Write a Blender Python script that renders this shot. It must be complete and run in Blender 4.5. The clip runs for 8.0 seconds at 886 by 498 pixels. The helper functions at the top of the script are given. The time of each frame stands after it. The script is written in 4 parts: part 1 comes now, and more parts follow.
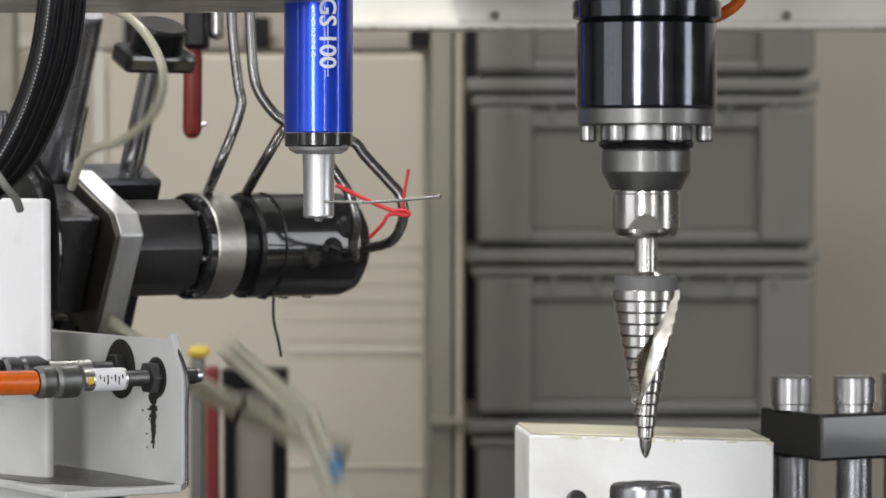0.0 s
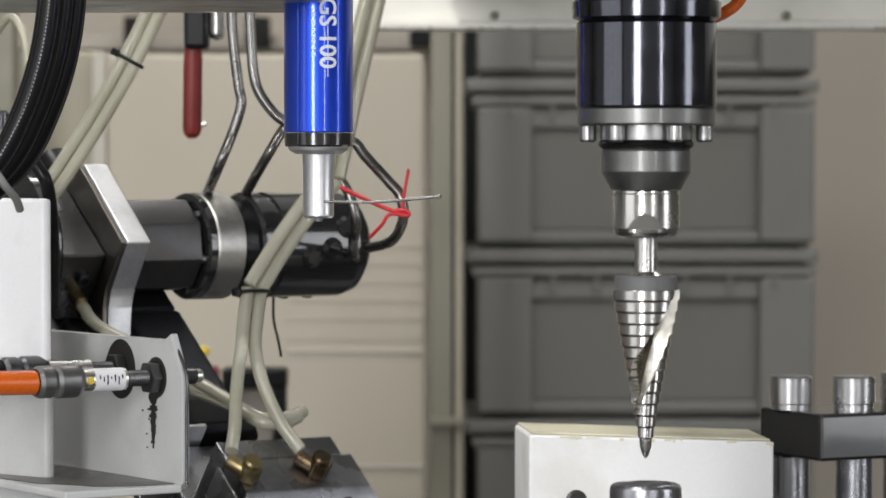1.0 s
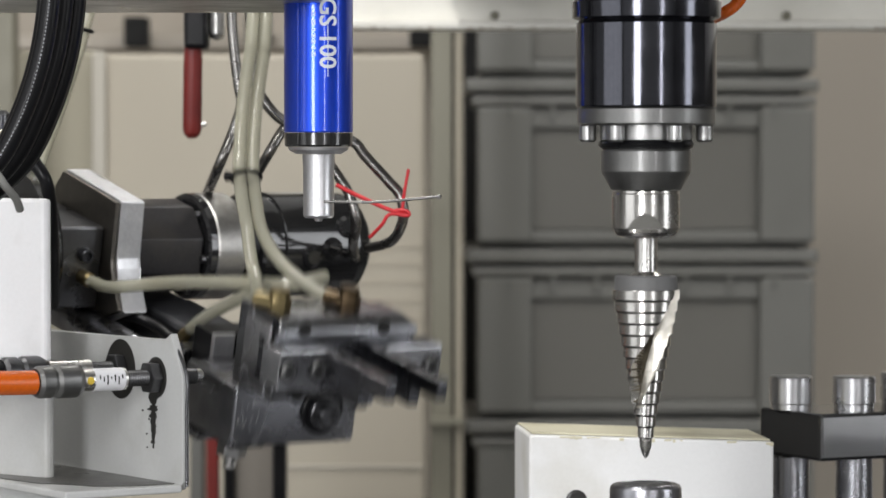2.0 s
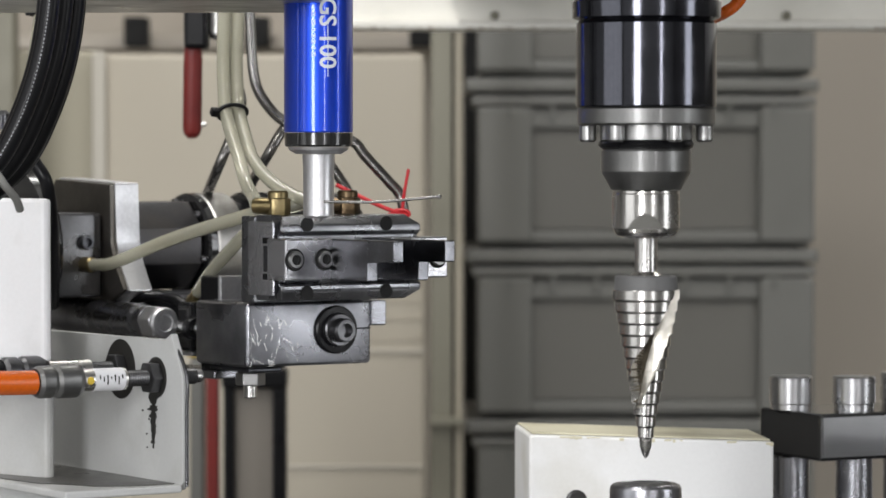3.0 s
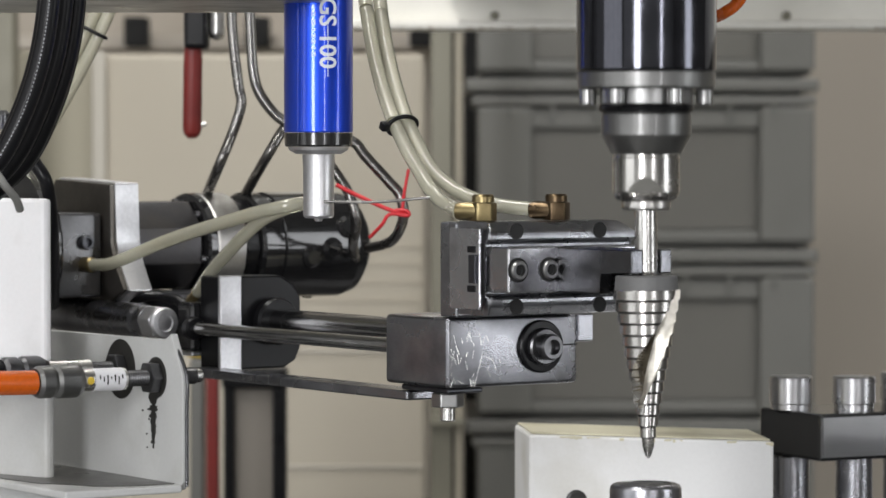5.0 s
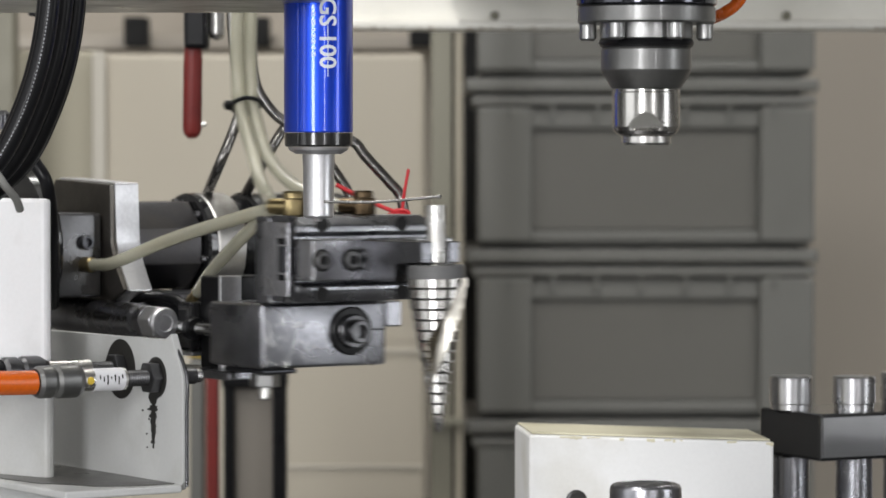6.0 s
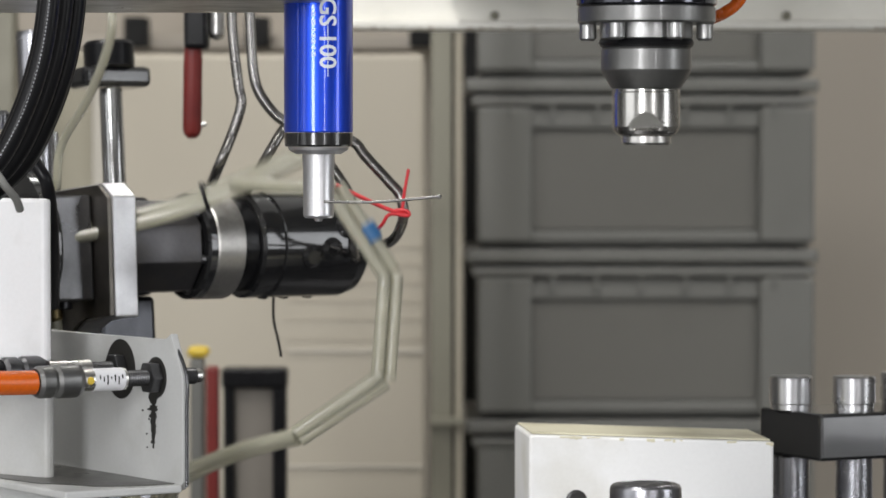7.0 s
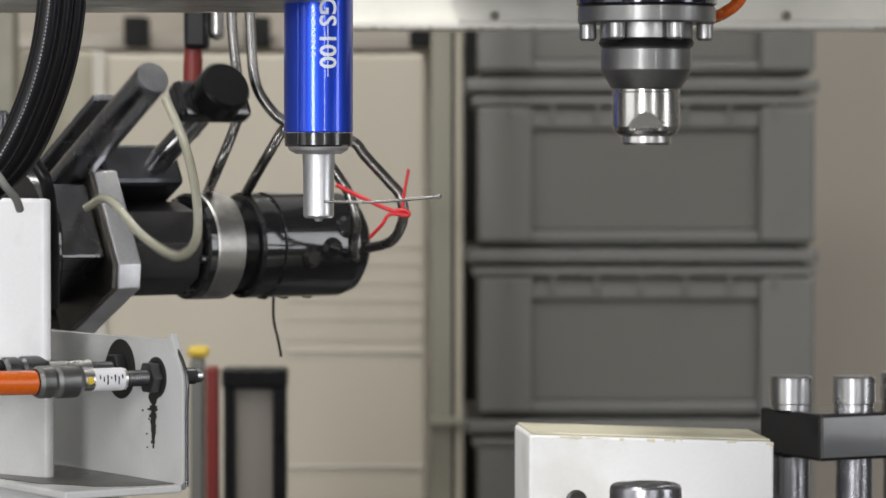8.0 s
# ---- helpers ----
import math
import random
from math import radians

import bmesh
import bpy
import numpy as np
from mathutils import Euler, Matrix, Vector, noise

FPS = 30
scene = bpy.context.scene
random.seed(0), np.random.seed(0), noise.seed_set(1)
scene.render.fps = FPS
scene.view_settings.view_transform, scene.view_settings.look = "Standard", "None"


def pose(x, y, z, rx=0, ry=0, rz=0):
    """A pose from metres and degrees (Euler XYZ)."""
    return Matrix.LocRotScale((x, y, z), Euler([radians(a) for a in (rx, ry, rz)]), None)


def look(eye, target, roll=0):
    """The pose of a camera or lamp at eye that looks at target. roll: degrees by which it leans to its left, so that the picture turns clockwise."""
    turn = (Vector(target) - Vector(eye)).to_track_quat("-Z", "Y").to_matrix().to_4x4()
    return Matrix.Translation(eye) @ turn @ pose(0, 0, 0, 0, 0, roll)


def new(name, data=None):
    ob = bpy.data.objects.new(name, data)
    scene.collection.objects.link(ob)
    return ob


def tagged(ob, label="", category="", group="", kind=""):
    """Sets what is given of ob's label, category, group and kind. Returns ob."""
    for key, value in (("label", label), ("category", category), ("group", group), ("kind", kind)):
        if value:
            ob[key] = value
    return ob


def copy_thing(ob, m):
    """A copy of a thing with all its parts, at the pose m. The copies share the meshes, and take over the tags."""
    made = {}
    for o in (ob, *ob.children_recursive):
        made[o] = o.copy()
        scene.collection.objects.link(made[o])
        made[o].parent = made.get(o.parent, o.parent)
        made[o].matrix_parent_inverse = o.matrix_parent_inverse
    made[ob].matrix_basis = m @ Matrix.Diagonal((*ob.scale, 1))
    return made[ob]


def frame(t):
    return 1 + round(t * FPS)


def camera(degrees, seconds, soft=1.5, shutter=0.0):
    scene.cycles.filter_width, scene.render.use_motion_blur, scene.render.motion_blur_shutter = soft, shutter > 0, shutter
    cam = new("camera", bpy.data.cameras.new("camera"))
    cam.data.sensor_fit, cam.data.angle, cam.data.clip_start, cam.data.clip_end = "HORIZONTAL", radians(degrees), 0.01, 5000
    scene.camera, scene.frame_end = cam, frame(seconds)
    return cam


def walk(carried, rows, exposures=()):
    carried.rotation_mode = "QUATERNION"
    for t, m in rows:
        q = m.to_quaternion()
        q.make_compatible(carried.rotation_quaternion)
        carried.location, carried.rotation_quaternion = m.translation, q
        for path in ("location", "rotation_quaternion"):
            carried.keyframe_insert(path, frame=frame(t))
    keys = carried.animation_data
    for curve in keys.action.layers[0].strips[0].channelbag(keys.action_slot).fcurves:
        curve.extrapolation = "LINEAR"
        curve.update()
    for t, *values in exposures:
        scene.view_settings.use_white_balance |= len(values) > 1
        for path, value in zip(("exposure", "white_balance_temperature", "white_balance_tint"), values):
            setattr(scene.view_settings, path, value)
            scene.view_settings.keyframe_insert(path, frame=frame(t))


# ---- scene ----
import functools

# camera: on a stand, level left to right, tilted a little down
cam = camera(14.882, 8.0, soft=1.5, shutter=1.0)
STAND = pose(0, 0, 1.2, 88.367, 0, 0)
walk(cam, [(0.0, STAND), (8.0, STAND)], exposures=[(0.0, -0.08), (8.0, -0.08)])
cam.data.dof.use_dof = True
cam.data.dof.focus_distance = 1.62
cam.data.dof.aperture_fstop = 20

# ---------------------------------------------------------------- light
world = bpy.data.worlds.new("workshop_air")
world.use_nodes = True
world.node_tree.nodes["Background"].inputs[0].default_value = (0.75, 0.8, 0.9, 1)
world.node_tree.nodes["Background"].inputs[1].default_value = 0.25
scene.world = world


def area_lamp(name, eye, target, w, h, power, colour):
    data = bpy.data.lights.new(name, "AREA")
    data.shape, data.size, data.size_y, data.energy, data.color = "RECTANGLE", w, h, power, colour
    ob = new(name, data)
    ob.matrix_basis = look(eye, target)
    return ob


# ceiling tubes over the machine, and daylight from tall windows behind the camera
area_lamp("ceiling_tube_light", (-0.6, 1.2, 2.8), (-0.6, 1.21, 0), 0.3, 2.4, 34, (1.0, 0.98, 0.95))
area_lamp("ceiling_tube_light", (0.75, 3.05, 2.8), (0.75, 3.06, 0), 2.6, 0.22, 34, (1.0, 0.98, 0.95))
area_lamp("window_or_fill_light", (-1.1, -2.15, 1.75), (-1.1, 1.6, 1.7), 0.7, 2.0, 88, (0.98, 0.98, 1.0))
area_lamp("window_or_fill_light", (1.5, -2.15, 1.55), (1.5, 1.6, 1.5), 0.22, 1.6, 16, (0.98, 0.97, 1.0))
# added fill from the right, no window known there: brightens right-facing metal
area_lamp("window_or_fill_light", (3.35, 0.25, 1.75), (0.0, 0.25, 1.7), 0.8, 2.0, 27, (0.95, 0.97, 1.0))
# added broad fill from the left, no window known there
area_lamp("window_or_fill_light", (-3.15, -0.6, 1.75), (0.0, -0.6, 1.7), 2.6, 2.0, 24, (0.97, 0.98, 1.0))


# ---------------------------------------------------------------- materials
def material(name, colour, rough=0.5, metal=0.0, scale=60.0, vary=0.15, bump=0.1, dirt=None, dirt_amount=0.0,
             dirt_scale=9.0, streak=(1, 1, 1), transmission=0.0, coat=0.0, emit=0.0, rough_vary=0.15):
    m = bpy.data.materials.new(name)
    m.use_nodes = True
    nt = m.node_tree
    n, l = nt.nodes, nt.links
    b = n["Principled BSDF"]
    tc = n.new("ShaderNodeTexCoord")
    mp = n.new("ShaderNodeMapping")
    mp.inputs["Scale"].default_value = streak
    l.new(tc.outputs["Object"], mp.inputs["Vector"])
    fine = n.new("ShaderNodeTexNoise")
    fine.inputs["Scale"].default_value, fine.inputs["Detail"].default_value = scale * 8, 5
    broad = n.new("ShaderNodeTexNoise")
    broad.inputs["Scale"].default_value, broad.inputs["Detail"].default_value = dirt_scale, 6
    l.new(mp.outputs[0], fine.inputs["Vector"])
    l.new(tc.outputs["Object"], broad.inputs["Vector"])
    ramp = n.new("ShaderNodeMapRange")
    ramp.inputs["To Min"].default_value, ramp.inputs["To Max"].default_value = 1 - vary, 1 + vary
    l.new(fine.outputs["Fac"], ramp.inputs["Value"])
    mul = n.new("ShaderNodeMixRGB")
    mul.blend_type, mul.inputs[0].default_value = "MULTIPLY", 1
    mul.inputs[1].default_value = (*colour, 1)
    l.new(ramp.outputs[0], mul.inputs[2])
    last = mul.outputs[0]
    if dirt:
        edge = n.new("ShaderNodeMapRange")
        edge.inputs["From Min"].default_value, edge.inputs["From Max"].default_value = 0.5, 0.75
        edge.inputs["To Max"].default_value = dirt_amount
        l.new(broad.outputs["Fac"], edge.inputs["Value"])
        mix = n.new("ShaderNodeMixRGB")
        mix.inputs[2].default_value = (*dirt, 1)
        l.new(edge.outputs[0], mix.inputs[0])
        l.new(last, mix.inputs[1])
        last = mix.outputs[0]
    l.new(last, b.inputs["Base Color"])
    rr = n.new("ShaderNodeMapRange")
    rr.inputs["From Min"].default_value, rr.inputs["From Max"].default_value = 0.3, 0.7
    rr.inputs["To Min"].default_value = max(0.02, rough - rough_vary * rough)
    rr.inputs["To Max"].default_value = min(1, rough + rough_vary)
    l.new(broad.outputs["Fac"], rr.inputs["Value"])
    l.new(rr.outputs[0], b.inputs["Roughness"])
    b.inputs["Metallic"].default_value = metal
    b.inputs["Transmission Weight"].default_value = transmission
    b.inputs["Coat Weight"].default_value = coat
    if bump:
        bp = n.new("ShaderNodeBump")
        bp.inputs["Strength"].default_value, bp.inputs["Distance"].default_value = bump, 0.001
        l.new(fine.outputs["Fac"], bp.inputs["Height"])
        l.new(bp.outputs[0], b.inputs["Normal"])
    if emit:
        b.inputs["Emission Color"].default_value = (*colour, 1)
        b.inputs["Emission Strength"].default_value = emit
    return m


STEEL = material("bright_steel", (0.62, 0.61, 0.59), 0.2, 1.0, dirt=(0.25, 0.24, 0.22), dirt_amount=0.5, dirt_scale=40)
GROUND = material("ground_steel", (0.34, 0.342, 0.365), 0.22, 1.0, dirt=(0.12, 0.12, 0.13), dirt_amount=0.7, dirt_scale=35, streak=(1, 1, 8))
DARK = material("dark_steel", (0.075, 0.077, 0.085), 0.28, 0.85, dirt=(0.02, 0.02, 0.022), dirt_amount=0.6, dirt_scale=30)
GUN = material("gunmetal", (0.13, 0.13, 0.135), 0.26, 0.9, dirt=(0.06, 0.06, 0.06), dirt_amount=0.6, dirt_scale=25)
SPINDLE = material("polished_black_steel", (0.075, 0.077, 0.09), 0.045, 0.95, bump=0.0, dirt=(0.16, 0.16, 0.18), dirt_amount=0.3, dirt_scale=50)
ALU = material("milled_aluminium", (0.8, 0.8, 0.82), 0.33, 1.0, dirt=(0.4, 0.4, 0.41), dirt_amount=0.5, dirt_scale=30, streak=(6, 1, 1))
RUBBER = material("black_rubber", (0.007, 0.007, 0.008), 0.24, 0.0, bump=0.04)
BLACKPAINT = material("oily_black_paint", (0.014, 0.014, 0.015), 0.08, 0.0, coat=0.5, bump=0.01, dirt=(0.03, 0.029, 0.027), dirt_amount=0.5, dirt_scale=30)
PIPE = material("worn_steel_pipe", (0.27, 0.26, 0.25), 0.2, 1.0, dirt=(0.05, 0.045, 0.04), dirt_amount=0.6, dirt_scale=40)
BLUE = material("blue_anodised", (0.011, 0.065, 0.66), 0.3, 0.75, bump=0.02, vary=0.05, coat=0.8)
WHITE = material("white_paint", (0.94, 0.94, 0.95), 0.35, 0.0, vary=0.04, dirt=(0.45, 0.44, 0.4), dirt_amount=0.4, dirt_scale=18)
CREAM = material("grimy_cream_paint", (0.6, 0.605, 0.595), 0.45, 0.0, vary=0.05, dirt=(0.3, 0.29, 0.24), dirt_amount=0.55, dirt_scale=16)
BLOCKW = material("worn_white_block", (0.92, 0.92, 0.91), 0.45, 0.0, vary=0.04, dirt=(0.5, 0.46, 0.33), dirt_amount=0.5, dirt_scale=14)
BLOCKTOP = material("yellowed_block_top", (0.74, 0.7, 0.53), 0.5, 0.0, vary=0.08, dirt=(0.34, 0.3, 0.18), dirt_amount=0.85, dirt_scale=20)
FINGERM = material("oily_finger_steel", (0.17, 0.172, 0.185), 0.18, 1.0, dirt=(0.07, 0.07, 0.075), dirt_amount=0.7, dirt_scale=50)
RINGM = material("stained_flange_steel", (0.42, 0.41, 0.39), 0.36, 1.0, dirt=(0.16, 0.145, 0.12), dirt_amount=0.7, dirt_scale=45)
NOSE = material("bead_blasted_steel", (0.21, 0.21, 0.205), 0.42, 1.0, bump=0.03, vary=0.08, dirt=(0.2, 0.2, 0.195), dirt_amount=0.5, dirt_scale=50, coat=0.35)
COLLAR = material("matt_grey_tool_collar", (0.2, 0.2, 0.2), 0.6, 0.7, bump=0.05, vary=0.06)
HUBM = material("oily_blackened_hub", (0.06, 0.058, 0.06), 0.3, 0.75, dirt=(0.1, 0.09, 0.075), dirt_amount=0.6, dirt_scale=35)
# tint for the side plate's face, its dull beige reflection put in as colour
FACETINT = material("brownish_reflection_tint", (0.2, 0.185, 0.165), 0.38, 1.0, dirt=(0.09, 0.085, 0.08), dirt_amount=0.7, dirt_scale=30)
FACEP = material("bright_end_face", (0.64, 0.64, 0.67), 0.2, 1.0, dirt=(0.2, 0.2, 0.21), dirt_amount=0.6, dirt_scale=40)
MATTBLACK = material("matt_black", (0.016, 0.016, 0.016), 0.85, 0.0, vary=0.1)
BROWNP = material("light_brown_profile", (0.33, 0.3, 0.235), 0.45, 0.1, vary=0.05, dirt=(0.2, 0.18, 0.14), dirt_amount=0.5, dirt_scale=6)
BEAMP = material("old_white_beam", (0.92, 0.9, 0.83), 0.5, 0.0, vary=0.06, dirt=(0.4, 0.38, 0.32), dirt_amount=0.5, dirt_scale=6)
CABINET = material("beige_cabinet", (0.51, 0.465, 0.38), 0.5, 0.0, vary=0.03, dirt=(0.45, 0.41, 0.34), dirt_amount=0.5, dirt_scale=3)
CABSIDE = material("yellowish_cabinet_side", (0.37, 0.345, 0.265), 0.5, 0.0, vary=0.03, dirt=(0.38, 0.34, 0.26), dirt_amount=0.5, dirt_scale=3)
PANELM = material("brownish_panel", (0.26, 0.235, 0.205), 0.6, 0.0, vary=0.05, dirt=(0.16, 0.145, 0.125), dirt_amount=0.5, dirt_scale=6)
CABLIGHT = material("pale_cabinet", (0.52, 0.49, 0.43), 0.5, 0.0, vary=0.03, dirt=(0.5, 0.47, 0.4), dirt_amount=0.5, dirt_scale=3)
WALLM = material("beige_wall", (0.55, 0.5, 0.43), 0.7, 0.0, vary=0.04, dirt=(0.45, 0.41, 0.35), dirt_amount=0.5, dirt_scale=2)
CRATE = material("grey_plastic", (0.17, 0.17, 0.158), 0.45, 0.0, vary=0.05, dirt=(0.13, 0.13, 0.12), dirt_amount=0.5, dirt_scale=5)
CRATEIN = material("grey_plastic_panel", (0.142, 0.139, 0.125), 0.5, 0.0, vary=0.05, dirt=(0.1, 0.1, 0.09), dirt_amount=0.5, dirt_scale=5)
POST = material("greenish_post", (0.21, 0.2, 0.155), 0.4, 0.2, vary=0.05, dirt=(0.14, 0.13, 0.1), dirt_amount=0.5, dirt_scale=6)
RED = material("red_plastic", (0.2, 0.018, 0.014), 0.35, 0.0, vary=0.1, dirt=(0.1, 0.01, 0.01), dirt_amount=0.5, dirt_scale=30)
REDWIRE = material("red_wire", (0.65, 0.02, 0.03), 0.4, 0.0)
ORANGE = material("orange_cable", (0.72, 0.13, 0.008), 0.16, 0.0)
YELLOW = material("yellow_plastic", (0.7, 0.5, 0.05), 0.4, 0.0)
UNION = material("blue_union", (0.03, 0.13, 0.3), 0.35, 0.0)
OLDBRASS = material("oil_stained_brass", (0.12, 0.085, 0.05), 0.3, 1.0, dirt=(0.05, 0.04, 0.03), dirt_amount=0.7, dirt_scale=60)
BRASS = material("dull_brass", (0.27, 0.215, 0.11), 0.34, 1.0, dirt=(0.15, 0.1, 0.05), dirt_amount=0.6, dirt_scale=60)
HOSE = material("yellowed_clear_hose", (0.66, 0.645, 0.52), 0.1, 0.0, vary=0.05, bump=0.03, transmission=0.55, coat=0.3, dirt=(0.6, 0.55, 0.38), dirt_amount=0.5, dirt_scale=30)
LABELW = material("white_label", (0.85, 0.85, 0.87), 0.5, 0.0, vary=0.03)
INK = material("black_ink", (0.02, 0.02, 0.02), 0.6, 0.0)
LABELG = material("faded_print", (0.42, 0.43, 0.45), 0.6, 0.0)
PRINT = material("white_print", (0.8, 0.84, 0.9), 0.5, 0.0)
FLOORM = material("workshop_floor", (0.22, 0.22, 0.21), 0.5, 0.0, dirt=(0.12, 0.12, 0.11), dirt_amount=0.6, dirt_scale=2)
GREASE = material("black_grease", (0.025, 0.024, 0.022), 0.35, 0.0)
TOOL = material("polished_tool_steel", (0.5, 0.49, 0.47), 0.16, 1.0, bump=0.0, vary=0.06, dirt=(0.3, 0.29, 0.26), dirt_amount=0.4, dirt_scale=60)
CAPM = material("turned_cap_steel", (0.5, 0.5, 0.51), 0.24, 1.0, bump=0.02, vary=0.08, dirt=(0.3, 0.3, 0.3), dirt_amount=0.5, dirt_scale=50, streak=(1, 1, 10))
SATIN = material("satin_steel", (0.36, 0.36, 0.355), 0.32, 1.0, bump=0.03, vary=0.08, dirt=(0.2, 0.2, 0.195), dirt_amount=0.5, dirt_scale=50, streak=(1, 1, 10))
GRIP = material("oily_dark_grip_steel", (0.34, 0.345, 0.365), 0.22, 1.0, dirt=(0.12, 0.12, 0.125), dirt_amount=0.6, dirt_scale=40, streak=(1, 8, 1))
JAWM = material("bright_ground_steel", (0.5, 0.5, 0.52), 0.2, 1.0, dirt=(0.15, 0.15, 0.155), dirt_amount=0.7, dirt_scale=45, streak=(1, 1, 8))
RUST = material("rusty_chips", (0.2, 0.14, 0.08), 0.7, 0.0)
# flute valley: brown oily residue, with the valley's shade mixed into the colour
RESIDUE_SHADE = material("brown_residue_and_shade", (0.1, 0.085, 0.06), 0.28, 0.4, vary=0.2, dirt=(0.28, 0.25, 0.19), dirt_amount=0.6, dirt_scale=80)
# flute's right half: ground steel, made paler to carry its bright reflection
FLUTE_LIT = material("lit_ground_flute", (0.72, 0.69, 0.62), 0.36, 1.0, bump=0.05, vary=0.15, dirt=(0.4, 0.33, 0.2), dirt_amount=0.5, dirt_scale=70, streak=(1, 1, 5))
OIL = material("oil_film", (0.07, 0.068, 0.062), 0.3, 0.0, bump=0.15, vary=0.2, coat=0.0, dirt=(0.2, 0.19, 0.17), dirt_amount=0.6, dirt_scale=28)
CHROME = material("hard_chrome", (0.5, 0.5, 0.5), 0.09, 1.0, bump=0.0, vary=0.05, dirt=(0.2, 0.19, 0.17), dirt_amount=0.5, dirt_scale=45)
# greys of the unseen ceiling and walls, set by what the metal should reflect
UNSEENPALE = material("pale_unseen_wall", (0.62, 0.62, 0.61), 0.7, 0.0, vary=0.05, dirt=(0.4, 0.4, 0.39), dirt_amount=0.5, dirt_scale=1.5)
UNSEENGREY = material("grey_unseen_shell", (0.36, 0.36, 0.35), 0.7, 0.0, vary=0.05, dirt=(0.2, 0.2, 0.2), dirt_amount=0.6, dirt_scale=1.5)
UNSEENDARK = material("dark_unseen_wall", (0.16, 0.155, 0.145), 0.7, 0.0, vary=0.05, dirt=(0.1, 0.1, 0.095), dirt_amount=0.6, dirt_scale=1.5)


RUBBER.node_tree.nodes["Principled BSDF"].inputs["Specular IOR Level"].default_value = 0.22


# ---------------------------------------------------------------- building helpers
def catmull(points, steps=8):
    pts = [Vector(p) for p in points]
    pts = [2 * pts[0] - pts[1]] + pts + [2 * pts[-1] - pts[-2]]
    out = []
    for i in range(1, len(pts) - 2):
        p0, p1, p2, p3 = pts[i - 1:i + 3]
        for k in range(steps):
            t = k / steps
            out.append(0.5 * (2 * p1 + (p2 - p0) * t + (2 * p0 - 5 * p1 + 4 * p2 - p3) * t * t
                              + (3 * p1 - p0 - 3 * p2 + p3) * t ** 3))
    out.append(pts[-2])
    return out


def add_box(bm, lo, hi, bevel=0.001, m=None, segments=2):
    lo, hi = Vector(lo), Vector(hi)
    geo = bmesh.ops.create_cube(bm, size=1.0)
    verts = geo["verts"]
    for v in verts:
        v.co = Vector([lo[i] + (v.co[i] + 0.5) * (hi[i] - lo[i]) for i in range(3)])
    if bevel:
        edges = list({e for v in verts for e in v.link_edges})
        got = bmesh.ops.bevel(bm, geom=edges, offset=bevel, segments=segments, affect="EDGES", profile=0.5)
        verts = list({v for f in got["faces"] for v in f.verts} | {v for v in verts if v.is_valid})
    if m is not None:
        bmesh.ops.transform(bm, matrix=m, verts=verts)


def add_lathe(bm, profile, m=None, seg=48, cap=True):
    """Rings of (radius, height) round the local z axis."""
    m = m or Matrix()
    rings = []
    for r, z in profile:
        if r <= 1e-6:
            rings.append([bm.verts.new(m @ Vector((0, 0, z)))])
        else:
            rings.append([bm.verts.new(m @ Vector((r * math.cos(2 * math.pi * k / seg), r * math.sin(2 * math.pi * k / seg), z)))
                          for k in range(seg)])
    for a, b in zip(rings, rings[1:]):
        for k in range(seg):
            j = (k + 1) % seg
            if len(a) == 1 and len(b) == 1:
                continue
            if len(a) == 1:
                bm.faces.new((a[0], b[j], b[k]))
            elif len(b) == 1:
                bm.faces.new((a[k], a[j], b[0]))
            else:
                bm.faces.new((a[k], a[j], b[j], b[k]))
    if cap:
        for ring in (rings[0], rings[-1]):
            if len(ring) > 2:
                bm.faces.new(ring)


def add_tube(bm, points, r, seg=12, steps=8, smooth=True):
    pts = catmull(points, steps) if smooth else [Vector(p) for p in points]
    up = Vector((0.13, 0.31, 0.94)).normalized()
    last = None
    first = None
    side = None
    for i, p in enumerate(pts):
        d = (pts[min(i + 1, len(pts) - 1)] - pts[max(i - 1, 0)]).normalized()
        side = d.cross(up) if side is None else (side - d * side.dot(d))
        side.normalize()
        other = d.cross(side)
        ring = [bm.verts.new(p + r * (math.cos(2 * math.pi * k / seg) * side + math.sin(2 * math.pi * k / seg) * other)) for k in range(seg)]
        if last:
            for k in range(seg):
                bm.faces.new((last[k], last[(k + 1) % seg], ring[(k + 1) % seg], ring[k]))
        else:
            first = ring
        last = ring
    bm.faces.new(first)
    bm.faces.new(last)


def add_prism(bm, outline, depth, m=None, bevel=0.0):
    """An outline of (x, y) raised by depth along the local z."""
    m = m or Matrix()
    lo = [bm.verts.new((x, y, 0)) for x, y in outline]
    hi = [bm.verts.new((x, y, depth)) for x, y in outline]
    n = len(outline)
    bm.faces.new(lo)
    bm.faces.new(hi)
    for k in range(n):
        bm.faces.new((lo[k], lo[(k + 1) % n], hi[(k + 1) % n], hi[k]))
    verts = lo + hi
    if bevel:
        edges = list({e for v in verts for e in v.link_edges})
        got = bmesh.ops.bevel(bm, geom=edges, offset=bevel, segments=2, affect="EDGES", profile=0.5)
        verts = list({v for f in got["faces"] for v in f.verts} | {v for v in verts if v.is_valid})
    bmesh.ops.transform(bm, matrix=m, verts=verts)


def finish(name, bm, mat, smooth=35):
    bmesh.ops.recalc_face_normals(bm, faces=bm.faces)
    for f in bm.faces:
        f.smooth = True
    for e in bm.edges:
        if len(e.link_faces) == 2 and e.calc_face_angle(0) > radians(smooth):
            e.smooth = False
    me = bpy.data.meshes.new(name)
    bm.to_mesh(me)
    bm.free()
    me.materials.append(mat)
    return me


